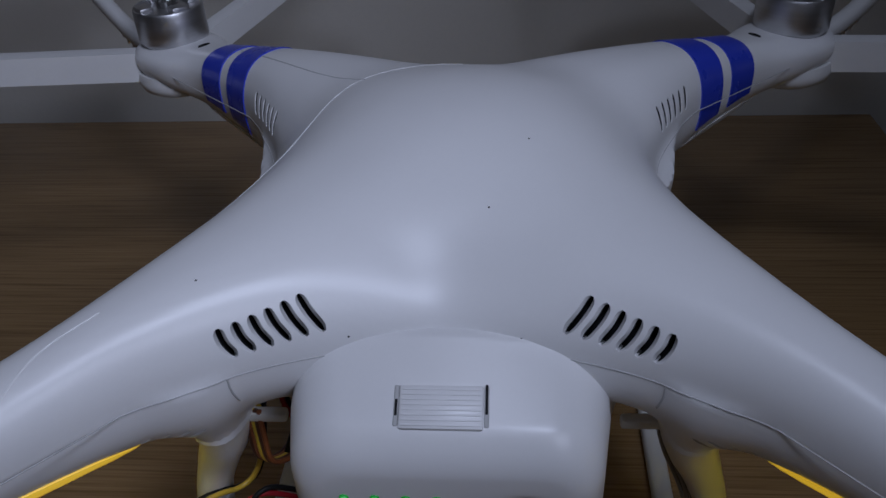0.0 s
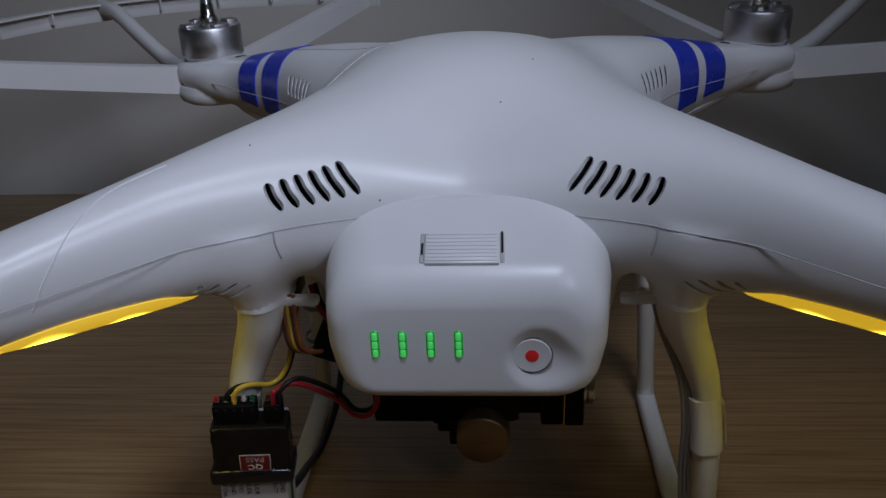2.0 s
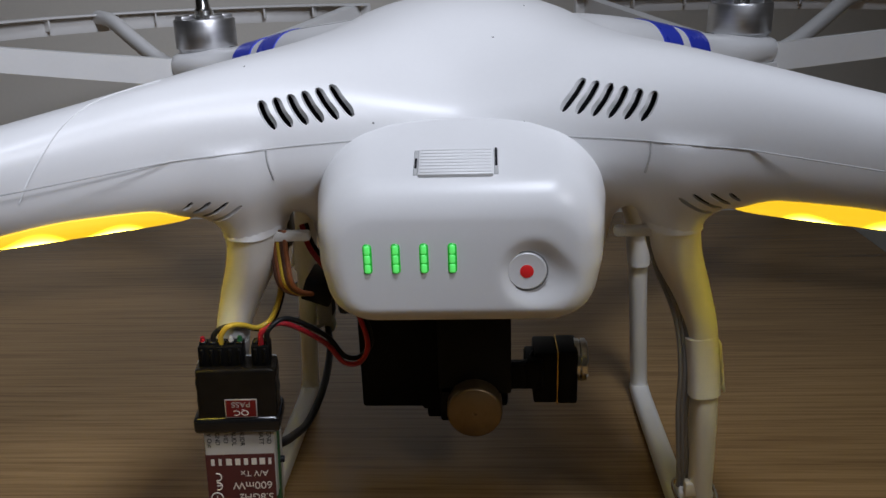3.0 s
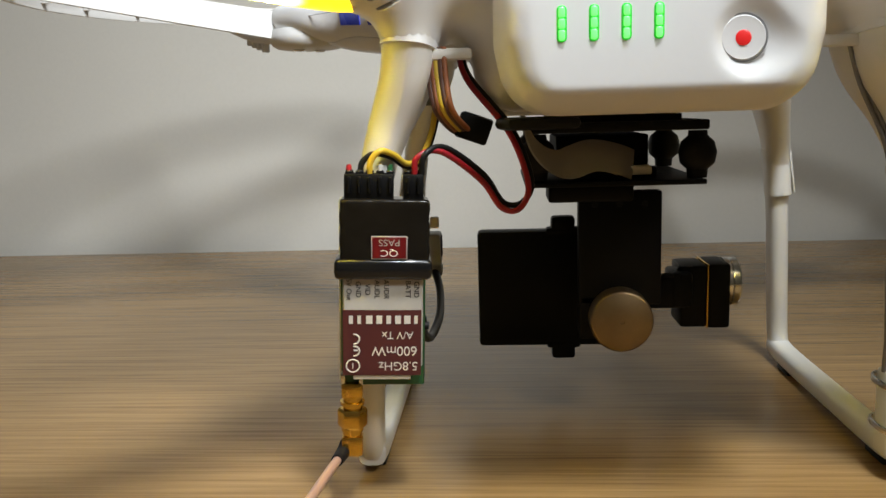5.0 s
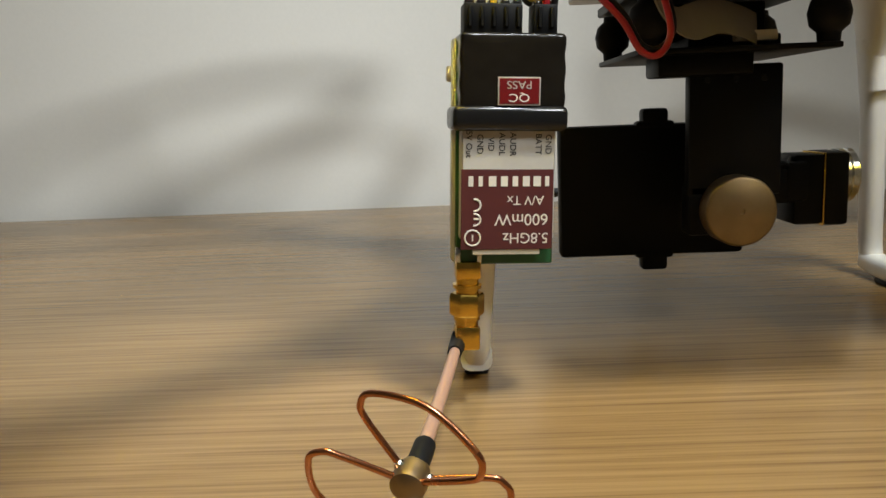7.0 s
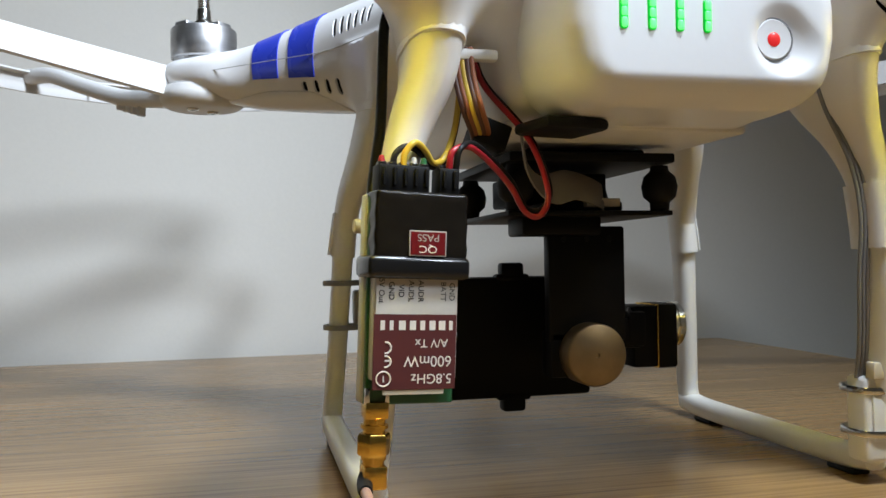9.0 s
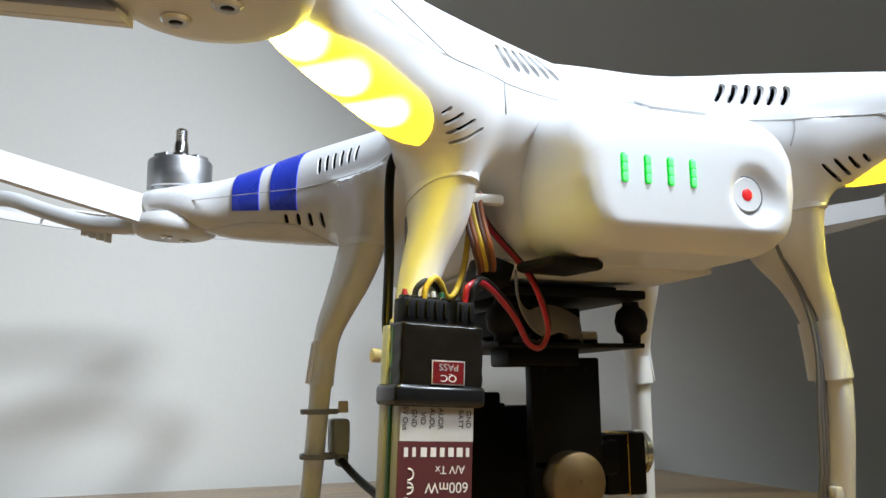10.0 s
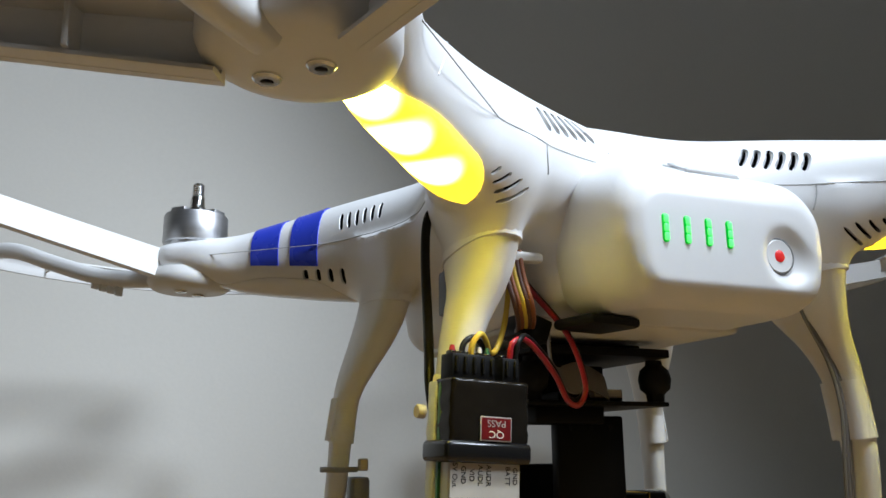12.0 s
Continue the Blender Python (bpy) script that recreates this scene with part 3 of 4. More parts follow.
for mx, my in ARMS.values():
    motor(mx, my)
    ux, uy = arm_way(mx, my)
    # warm-air notch on top of the arm by the motor: shade painted black
    p, n = onto(shell_sdf, [on_arm(mx, my, 0.153, 0.161)])
    m = Matrix.Translation(p[0]) @ Matrix.Rotation(math.atan2(uy, ux) + math.pi / 2, 4, "Z")
    part("notch_shade", turned(lathe([(0, 0.0003), (0.0016, 0.0002), (0.0019, -0.0004)], 16), m @ Matrix.Diagonal((1.6, 0.7, 1, 1))), SHADE_SPECK, drone)


def guard(mx, my):
    """One propeller guard: a foot under the motor, three struts and an outer hoop that rises outward."""
    base = math.atan2(my, mx)
    at = Matrix.Translation((mx, my, 0)) @ Matrix.Rotation(base, 4, "Z")
    slip = 0.0012 * (1 if mx * my < 0 else -1) * (1 if my < 0 else 0)
    low = 0.1308 if my < 0 else 0.1350
    drop = 0.0105 if my < 0 else 0.0
    sunk = at @ Matrix.Translation((0, 0, -drop))
    foot = part("guard_foot", turned(lathe([(0, low), (0.0118, low), (0.0148, low + 0.0006), (0.0168, low + 0.0019), (0.0177, low + 0.0042), (0.0178, 0.1410), (0.0170, 0.1440), (0, 0.1440)], 44), at @ Matrix.Translation((0.001, slip * 0.6, 0)) @ Matrix.Diagonal((1.05, 1.02, 1, 1))), GUARD, drone, "white plastic propeller guard mount")
    for sx, sy in ((0.001, 0.0057), (0.001, -0.0057)):
        part("guard_screw", turned(lathe([(0, low + 0.0002), (0.0010, low + 0.0002), (0.0012, low - 0.0009), (0.0022, low - 0.0009), (0.0027, low - 0.0004), (0.0027, low + 0.001)], 20), at @ Matrix.Translation((sx, sy + slip * 1.7, 0))), CHROME, foot, "steel hex screw")
        # black hexagon colours in the shade of the screw's socket
        part("hex_shade", turned(lathe([(0, low + 0.0003), (0, low - 0.0004), (0.0013, low - 0.0004), (0.0013, low + 0.0003)], 6), at @ Matrix.Translation((sx, sy + slip * 1.7, 0))), SHADE_SPECK, foot)
    R = 0.133
    for a in (-70, 70):
        r = Matrix.Rotation(radians(a), 4, "Z")
        sgn = 1 if a > 0 else -1
        web = bmesh.new()
        vs = []
        for x, hi, lo in ((0.0150, 0.1520, 0.1395), (0.06, 0.1582, 0.1468), (R + 0.001, 0.1690, 0.1590)):
            vs.append([web.verts.new((x, y, z)) for y, z in ((-0.0010, lo), (0.0010, lo), (0.0010, hi), (-0.0010, hi))])
        for p, q in zip(vs, vs[1:]):
            for k in range(4):
                web.faces.new((p[k], p[(k + 1) % 4], q[(k + 1) % 4], q[k]))
        web.faces.new(vs[0][::-1])
        web.faces.new(vs[-1])
        lip = sweep([(0.0150, -sgn * 0.0034, 0.1513), (0.06, -sgn * 0.0034, 0.1575), (R, -sgn * 0.0034, 0.1683)], 0.0040, 0.0007, 8, 5)
        sill = sweep([(0.0150, -sgn * 0.0022, 0.1402), (0.06, -sgn * 0.0022, 0.1475), (R, -sgn * 0.0022, 0.1597)], 0.0028, 0.0006, 8, 5)
        gus = [rbox(x, -sgn * 0.0030, 0.1435 + 0.15 * x, 0.0011, 0.0056, 0.0090, 0.0003, 1) for x in (0.042, 0.072, 0.102)]
        part("guard_strut", turned(join(web, lip, sill, *gus), sunk @ r), GUARD, foot, "ribbed white guard strut")
    mid = smooth_line([(0.012, 0, 0.1430), (0.030, 0, 0.1435), (0.055, 0, 0.1470), (0.085, 0, 0.1560), (0.112, 0, 0.1650), (R - 0.001, 0, 0.1670)])
    part("guard_spoke", turned(sweep(mid, 0.0036, 0.0040, 12, 2.6), sunk), GUARD, foot)
    for x in (0.0425, 0.0475, 0.0525, 0.0575):
        part("guard_tooth", turned(rbox(x, 0, 0.1265 + 0.30 * x, 0.0018, 0.004, 0.0050, 0.0004, 1), sunk), GUARD, foot)
    arc = [(R * math.cos(radians(a)), R * math.sin(radians(a)), 0.1640) for a in np.linspace(-73, 73, 53)]
    hoop = sweep(arc, 0.0014, 0.0052, 8, 5)
    lip = sweep([(x * 0.975, y * 0.975, z + 0.0046) for x, y, z in arc], 0.0036, 0.0007, 8, 5)
    ribs = [turned(rbox(R - 0.0030, 0, 0.1655, 0.0060, 0.0010, 0.0080, 0.0003, 1), Matrix.Rotation(radians(a), 4, "Z")) for a in (-57, -43, -29, -14, 14, 29, 43, 57)]
    part("guard_hoop", turned(join(hoop, lip, *ribs), sunk), GUARD, foot, "ribbed white guard hoop")


for mx, my in ARMS.values():
    guard(mx, my)


def leg_line(sx, sy):
    """Points of a leg from the body to the skid, with half widths across and along."""
    front = sy > 0
    foot_y = 0.066 if front else -0.040
    fore = ((0.130, 0.0015), (0.1215, 0.0015), (0.112, 0.0008), (0.101, 0.0018), (0.09, 0.0042), (0.078, 0.0058), (0.0, 0.0058))
    wide = 1 if front else 0
    push = lambda z: float(np.interp(-z, [-h for h, _ in fore], [d for _, d in fore])) if front else 0.0
    y = lambda top, f, z=0.05: sy * top + push(z) * (1 - f) + (foot_y - sy * 0.053) * f
    return [(sx * 0.0588, y(0.0435, 0, 0.1300), 0.1300, 0.0072, 0.0195), (sx * 0.0592, y(0.0440, 0, 0.1215), 0.1215, 0.0070, 0.0190),
            (sx * (0.0608 + 0.0008 * wide), y(0.0455 + 0.0020 * wide, 0, 0.1120), 0.1120, 0.0066 - 0.0002 * wide, 0.0146 + 0.0021 * wide), (sx * 0.0652, y(0.0470 + 0.0042 * wide, 0, 0.1010), 0.1010, 0.0055 - 0.0002 * wide, 0.0092 + 0.0033 * wide),
            (sx * 0.0687, y(0.0485 + 0.0045 * wide, 0, 0.0900), 0.0900, 0.0046, 0.0070 + 0.0018 * wide), (sx * 0.0704, y(0.0500 + 0.0032 * wide, 0.05), 0.0780, 0.0041, 0.0062),
            (sx * 0.0716, y(0.0530, 0.25), 0.0600, 0.0037, 0.0056), (sx * 0.0732, y(0.0530, 0.55), 0.0350, 0.0036, 0.0053),
            (sx * 0.0748, y(0.0530, 0.9), 0.0140, 0.0036, 0.0050), (sx * 0.0752, y(0.0530, 1.0) - sy * 0.002, 0.0065, 0.0036, 0.0046)]


for sx in (-1, 1):
    for sy in (-1, 1):
        q = smooth_line(leg_line(sx, sy), 5)
        leg = part("leg", sweep(q[:, :3], q[:, 3], q[:, 4], 20, 2.6, up=(0, 1, 0)), CREAM, drone, "white curved plastic landing leg")
        band = smooth_line([(sx * 0.0690, sy * 0.0531 + (0.0056 if sy > 0 else 0.0040), 0.0872), (sx * 0.0703, sy * 0.0532 + (0.0058 if sy > 0 else 0.0038), 0.0780), (sx * 0.0711, sy * 0.0531 + (0.0060 if sy > 0 else 0.0032), 0.0690)], 4)
        part("sleeve", sweep(band, [0.0045] * len(band), [0.0066] * len(band), 22, 2.5, up=(0, 1, 0)), CREAM, leg, "ribbed white sleeve")
        for i in range(9):
            yy = sy * 0.0532 + (0.0058 if sy > 0 else 0.0038) + (i - 4) * 0.0009
            part("sleeve_rib", rbox(sx * 0.0751, yy, 0.0778, 0.0006, 0.0004, 0.016, 0.0001, 1, m=Matrix.Rotation(radians(-sx * 8), 4, "Y")), CREAM, leg)
        collar = smooth_line([(sx * 0.0590, sy * 0.0438, 0.1232), (sx * 0.0592, sy * 0.0440, 0.1205)], 2)
        part("collar", sweep(collar, 0.0075, 0.0195, 24, 2.6, up=(0, 1, 0)), WHITE, leg)
    rail = smooth_line([(sx * 0.0752, -0.0415, 0.0066), (sx * 0.0752, -0.03, 0.0052), (sx * 0.0752, 0.0, 0.0050), (sx * 0.0752, 0.05, 0.0052), (sx * 0.0752, 0.0665, 0.0066)], 5)
    skid = part("skid_rail", sweep(rail, 0.0040, 0.0038, 16, 3.2), CREAM, drone, "white landing skid rail")
    for y in (-0.030, 0.050):
        part("skid_pad", rbox(sx * 0.0752, y, 0.0009, 0.0062, 0.012, 0.0018, 0.0006), RUBBER, skid)
    # lug by which the leg meets the belly
    part("leg_lug", rbox(sx * 0.0490, -0.0500, 0.1192, 0.0125, 0.0036, 0.0030, 0.0010), CREAM, drone)
    # screw eyes under the arms
    for sy in (-1, 1):
        p, n = onto(shell_sdf, [on_arm(sx * (MOTOR if sy > 0 else REAR_X), MOTOR if sy > 0 else REAR_Y, 0.098, 0.124)])
        part("screw_hole", turned(lathe([(0, 0.0002), (0.0018, 0.0002), (0.0024, -0.0005)], 16), Matrix.Translation(p[0]) @ Vector(n[0]).to_track_quat("Z", "Y").to_matrix().to_4x4() @ Matrix.Diagonal((1.5, 1, 1, 1))), NYLON, drone)

# belly plate and black pad
part("belly_plate", rbox(0, 0.012, 0.1040, 0.074, 0.100, 0.0022, 0.001), GUARD, drone, "white belly plate")
part("belly_pad", rbox(-0.0265, -0.0520, 0.1010, 0.0190, 0.0170, 0.0032, 0.0015, m=Matrix.Rotation(radians(12), 4, "Z")), RUBBER, drone, "black foam pad")

# battery
battery = part("battery", nets(battery_sdf, (-0.042, -0.088, 0.098), (0.042, -0.016, 0.165), 0.0011), WHITE, drone, "white battery pack with four green lamps")
for i in range(4):
    x = -0.0221 + 0.0070 * i
    p, n = onto(battery_sdf, [(x, -0.081, 0.1228)])
    y = p[0][1]
    part("charge_lamp", rbox(x, y + 0.0009, 0.1228, 0.0026, 0.0030, 0.0082, 0.00115, 4), GREEN, battery, "lit green charge lamp")
    for dz in (0.0024, 0, -0.0024):
        part("charge_diode", rbox(x, y - 0.0001, 0.1228 + dz, 0.0015, 0.0014, 0.0024, 0.0005, 3), GREENCORE, battery)
BX, BZ = 0.0172, 0.1186
p, n = onto(battery_sdf, [(BX, -0.080, BZ)])
face = Matrix.Translation((BX, p[0][1] - 0.0007, BZ)) @ Matrix.Rotation(radians(90), 4, "X")
button = part("power_button", turned(lathe([(0, 0.0006), (0.0040, 0.0006), (0.0046, 0.0007), (0.0049, 0.0004), (0.0049, -0.003)], 40), face), WHITE, battery, "round white power button")
part("button_lamp", turned(lathe([(0, 0.0009), (0.0013, 0.0009), (0.0017, 0.0007), (0.0017, 0.0)], 24), face), REDLIT, button, "lit red button centre")
part("button_gap", turned(lathe([(0.0050, -0.0030), (0.0050, 0.0005), (0.0053, 0.0005), (0.0053, -0.0030)], 40), face), GREYBOX, button)

# latch on the top of the pack
lp, ln = onto(battery_sdf, [(0, -0.0700, 0.1435)])
lq = Vector(ln[0]).to_track_quat("Z", "Y").to_matrix().to_4x4()
lm = Matrix.Translation(lp[0]) @ lq
tang = lq.to_3x3() @ Vector((1, 0, 0))
if abs(tang.x) < 0.7:
    lm = lm @ Matrix.Rotation(radians(90), 4, "Z")
latch = part("latch", turned(rbox(0, 0, 0.0000, 0.0186, 0.0098, 0.0020, 0.0005), lm), WHITE, battery, "ribbed white release latch")
for i in range(8):
    part("latch_rib", turned(rbox(0, -0.0040 + 0.00114 * i, 0.00105, 0.0176, 0.0005, 0.0003, 0.0001, 1), lm), WHITE, latch)
for sx in (-1, 1):
    # grey and black strips put in for the shade of the latch's side slots
    part("latch_strip", turned(rbox(sx * 0.0100, 0.0004, -0.0004, 0.0011, 0.0092, 0.0013, 0.0002, 1), lm), SEAM, latch)
    part("latch_shade", turned(rbox(sx * 0.0100, 0.0010 + 0.001 * sx, -0.0003, 0.0006, 0.0052 + 0.0015 * sx, 0.0013, 0.0001, 1), lm), SHADE_SPECK, latch)

# ---- camera gimbal ----
gim = tagged(thing("camera_gimbal", pose(0, 0.02, 0.080)), "black metal camera gimbal hanging under the drone", "gimbal")
GI = Matrix.Translation((0, -0.02, -0.080))


def gpart(name, bm, mat, label="", parent=gim):
    return part(name, turned(bm, GI), mat, parent, label)


gpart("upper_plate", join(rbox(-0.001, 0.018, 0.0985, 0.055, 0.066, 0.0030, 0.0006), rbox(0, 0.018, 0.1005, 0.040, 0.05, 0.0030, 0.0006)), BLACK)
gpart("lower_plate", join(rbox(-0.001, 0.018, 0.0812, 0.055, 0.062, 0.0016, 0.0004), rbox(0, 0.018, 0.0835, 0.026, 0.046, 0.0040, 0.0008)), BLACK)
for sx in (-1, 1):
    for y in (-0.008, 0.045):
        gpart("damper_ball", lathe([(0, 0.0966), (0.0028, 0.0966), (0.0030, 0.0950), (0.0050, 0.0932), (0.0058, 0.0900), (0.0052, 0.0866), (0.0032, 0.0848), (0.0030, 0.0822), (0, 0.0822)], 28, Matrix.Translation((sx * 0.0245, y, 0))), RUBBER, "black rubber damper ball")
gpart("control_box", rbox(-0.003, 0.022, 0.0905, 0.030, 0.034, 0.010, 0.0008), BLACK)
gpart("plug_socket", rbox(0.0050, -0.0060, 0.0848, 0.0115, 0.0045, 0.0028, 0.0004), NYLON, "cream plug socket")
gpart("yaw_arm", join(rbox(-0.0075, 0.004, 0.0778, 0.0270, 0.016, 0.0064, 0.0010), rbox(0.000, 0.008, 0.0805, 0.014, 0.014, 0.004, 0.0006)), BLACK)
gpart("roll_bracket", join(rbox(0.0022, 0.002, 0.0588, 0.0268, 0.0050, 0.0376, 0.0008), rbox(-0.0035, 0.004, 0.0360, 0.0150, 0.0090, 0.0150, 0.001)), BLACK)
tray = gpart("camera_tray", rbox(-0.0150, 0.0320, 0.0395, 0.0600, 0.0080, 0.0430, 0.0014), BLACK)
for z, dz in ((0.0625, -0.0020), (0.0165, 0.0020)):
    gpart("clamp_tab", rbox(-0.0140, 0.0310, z, 0.0085, 0.0060, 0.0070, 0.0012), BLACK, "", tray)
    gpart("clamp_foot", rbox(-0.0140, 0.0308, z + dz, 0.0125, 0.0060, 0.0030, 0.0012), BLACK, "", tray)
kn = Matrix.Translation((0.0020, -0.007, 0.0362)) @ Matrix.Rotation(radians(90), 4, "X")
knob = gpart("motor_cap", lathe([(0, 0.0006), (0.0007, 0.0006), (0.0008, 0.0010), (0.0093, 0.0010), (0.0099, 0.0006), (0.0101, 0.0), (0.0101, -0.009), (0, -0.009)], 64, kn), BRASS, "round brushed brass motor cap")
gpart("pitch_arm", join(rbox(0.0190, 0.012, 0.0415, 0.016, 0.0050, 0.0110, 0.0012), rbox(0.0245, 0.016, 0.0425, 0.007, 0.014, 0.0120, 0.0012)), BLACK)
gpart("pitch_motor", join(rbox(0.0290, 0.020, 0.0395, 0.0090, 0.016, 0.0215, 0.0010), rbox(0.0375, 0.020, 0.0395, 0.0078, 0.016, 0.0225, 0.0012)), BLACK)
gpart("gold_line", rbox(0.0336, 0.0200, 0.0395, 0.0005, 0.0163, 0.0224, 0.0001, 1), GOLD, "thin gold edge line")
lens = Matrix.Translation((0.0412, 0.021, 0.0430)) @ Matrix.Rotation(radians(90), 4, "Y")
gpart("motor_ring", lathe([(0, 0.0042), (0.0078, 0.0042), (0.0084, 0.0036), (0.0084, 0.0018), (0.0079, 0.0015), (0.0084, 0.0011), (0.0084, -0.0008), (0, -0.0008)], 40, lens), CHROME, "bright steel motor ring")
for i in range(3):
    gpart("gimbal_screw", lathe([(0, 0.0002), (0.0009, 0.0002), (0.0011, -0.0004)], 12, Matrix.Translation((-0.006 + 0.008 * i, -0.0006, 0.0735)) @ Matrix.Rotation(radians(90), 4, "X")), RUBBER)
q = smooth_line([(0.016, 0.010, 0.0470), (0.0190, 0.008, 0.0480), (0.0225, 0.012, 0.0475), (0.025, 0.016, 0.0490)], 5)
gpart("gimbal_lead", sweep(q, 0.0010, seg=8), BLACKWIRE)

# flat ribbon to the gimbal
rb = smooth_line([(-0.030, -0.030, 0.104), (-0.026, -0.024, 0.0935), (-0.018, -0.018, 0.0880), (-0.008, -0.012, 0.0900), (0.000, -0.009, 0.0885), (0.005, -0.007, 0.0865)], 6)
tagged(part("ribbon_cable", sweep(rb, 0.0004, [0.0012 + 0.0042 * min(1, i / 14) for i in range(len(rb))], 8, 4, up=(0.2, 0.7, 0.7)), RIBBON), "flat grey ribbon cable running to the gimbal", "cable")

# ---- video transmitter ----
TX = pose(-0.0686, -0.0575, 0.0330, 0, 2.6, 7)
tx = tagged(thing("video_transmitter", TX), "small video transmitter with maroon label strapped to a drone leg", "transmitter")


def tpart(name, bm, mat, label="", parent=tx, smooth=True):
    return part(name, bm, mat, parent, label, smooth)


# local: x across, y into the depth (front face at -0.0045), z up from the lower edge
tpart("circuit_board", rbox(0, 0.0005, 0.0249, 0.0222, 0.0016, 0.0498, 0.0003, 1), PCB, "green circuit board")
tpart("shield_can", rbox(0, -0.0012, 0.0275, 0.0208, 0.0058, 0.0430, 0.0006), SILVER, "tin shield can")
tpart("heat_sink", rbox(-0.0003, 0.0036, 0.0250, 0.0228, 0.0040, 0.0496, 0.0006), SILVER)
wrap = rbox(0.0004, -0.0010, 0.0418, 0.0228, 0.0094, 0.0172, 0.0010, 3)
bmesh.ops.subdivide_edges(wrap, edges=[e for e in wrap.edges if e.calc_length() > 0.003], cuts=9, use_grid_fill=True)
for v in wrap.verts:
    x, y, z = v.co
    pinch = 0.0003 * math.sin(z * 900 + x * 260) + 0.00022 * math.sin(x * 1500 + z * 500 + 1.3)
    v.co.y += math.copysign(pinch, y) if y < 0 else 0
    v.co.x += 0.00014 * math.sin(z * 1100 + y * 300) * (1 if abs(x) > 0.009 else 0)
tpart("shrink_wrap", wrap, SHRINK, "smoky dark shrink wrap")
tpart("rubber_band", rbox(0, 0.0, 0.0325, 0.0250, 0.0134, 0.0054, 0.0014, 3), GLOSSBLACK, "glossy black rubber band")
FY = -0.00425
tpart("label_white", rbox(0, FY, 0.0262, 0.0202, 0.0003, 0.0094, 0.0001, 1), LABEL, "white label strip with pin names")
tpart("label_maroon", rbox(-0.0002, FY - 0.00005, 0.0128, 0.0204, 0.0003, 0.0176, 0.0001, 1), MAROON, "maroon printed label")
tpart("board_strip", rbox(-0.0002, FY + 0.0004, 0.0034, 0.0150, 0.0006, 0.0012, 0.0001, 1), NYLON)


def word(text, size, x, z, mat, turn=180, stretch=1.0, y=FY - 0.00025):
    m = Matrix.Translation((x, y, z)) @ Matrix.Rotation(radians(90), 4, "X") @ Matrix.Rotation(radians(turn), 4, "Z")
    part("lettering", lettering(text, size, m, stretch), mat, tx, smooth=False)


word("5.8GHz", 0.0033, 0.0040, 0.0066, PALE)
word("600mW", 0.0036, 0.0030, 0.0107, PALE)
word("A/V Tx", 0.0028, 0.0038, 0.0149, PALE)
for x, wd in zip((0.0092, 0.0068, 0.0042, 0.0016, -0.0010, -0.0038, -0.0066, -0.0089), (0.0012, 0.0022, 0.0020, 0.0016, 0.0020, 0.0022, 0.0012, 0.0014)):
    tpart("maker_mark", rbox(x * 0.93, FY - 0.00025, 0.0190, wd * 0.75, 0.0001, 0.0022, 0), PALE, smooth=False)
for text, x in (("GND", 0.0086), ("BATT", 0.0064), ("AUDR", 0.0008), ("AUDL", -0.0016), ("VID", -0.0040), ("GND", -0.0064), ("5V Out", -0.0088)):
    word(text, 0.0019, x, 0.0270, PRINT, -90, 1.0, FY - 0.0002)
for z, a0 in ((0.0138, 50), (0.0106, 50)):
    arc = [(-0.0074 + 0.0013 * math.cos(radians(a)), FY - 0.00025, z + 0.0013 * math.sin(radians(a))) for a in range(-100, 101, 20)]
    tpart("approval_mark", sweep(arc, 0.00022, seg=6), PALE)
tpart("approval_mark", rbox(-0.0070, FY - 0.00025, 0.0108, 0.0012, 0.0002, 0.0004, 0), PALE)
tpart("approval_mark", sweep([(-0.0078 + 0.0017 * math.cos(a), FY - 0.00025, 0.0066 + 0.0017 * math.sin(a)) for a in np.linspace(0, 2 * math.pi, 25)[:-1]], 0.0002, seg=6, closed=True), PALE)
tpart("approval_mark", rbox(-0.0078, FY - 0.00025, 0.0066, 0.0003, 0.0002, 0.0014, 0), PALE)
sticker = tpart("sticker", rbox(0.0016, -0.0063, 0.0382, 0.0092, 0.0003, 0.0060, 0.0001, 1), TAPE, "red check sticker with pale edge")
tpart("sticker_face", rbox(0.0016, -0.00642, 0.0382, 0.0086, 0.0003, 0.0054, 0.0001, 1), REDSTICKER, "", sticker)
word("QC", 0.0024, 0.0016, 0.0369, PALE, 180, 1.25, -0.0066)
word("PASS", 0.0024, 0.0016, 0.0396, TAPE, 180, 1.1, -0.0066)
# sockets on the top edge
for x, w in ((-0.0037, 0.0126), (0.0076, 0.0052)):
    block = tpart("socket", rbox(x, -0.0006, 0.0533, w, 0.0060, 0.0066, 0.0004), BLACK)
    for i in range(round(w / 0.0026)):
        tpart("socket_rib", rbox(x - w / 2 + 0.0013 + 0.0026 * i, -0.0038, 0.0538, 0.0009, 0.0010, 0.0044, 0.0002, 1), BLACK, "", block)
        tpart("socket_mouth", rbox(x - w / 2 + 0.0013 + 0.0026 * i, -0.0008, 0.0569, 0.0020, 0.0026, 0.0012, 0.0003, 1), GLOSSBLACK, "", block)
for x, mat, label in ((-0.0088, REDWIRE, "red pin"), (-0.0008, LABEL, "white pin"), (0.0017, PCB, "green pin")):
    tpart("pin", lathe([(0, 0.0590), (0.0006, 0.0588), (0.0008, 0.0578), (0.0008, 0.055)], 12, Matrix.Translation((x, -0.0012, 0))), mat, label)
tpart("red_lamp", rbox(0.0020, 0.0030, 0.0022, 0.0018, 0.0012, 0.0008, 0.0002, 1), REDGLOW, "lit red diode")
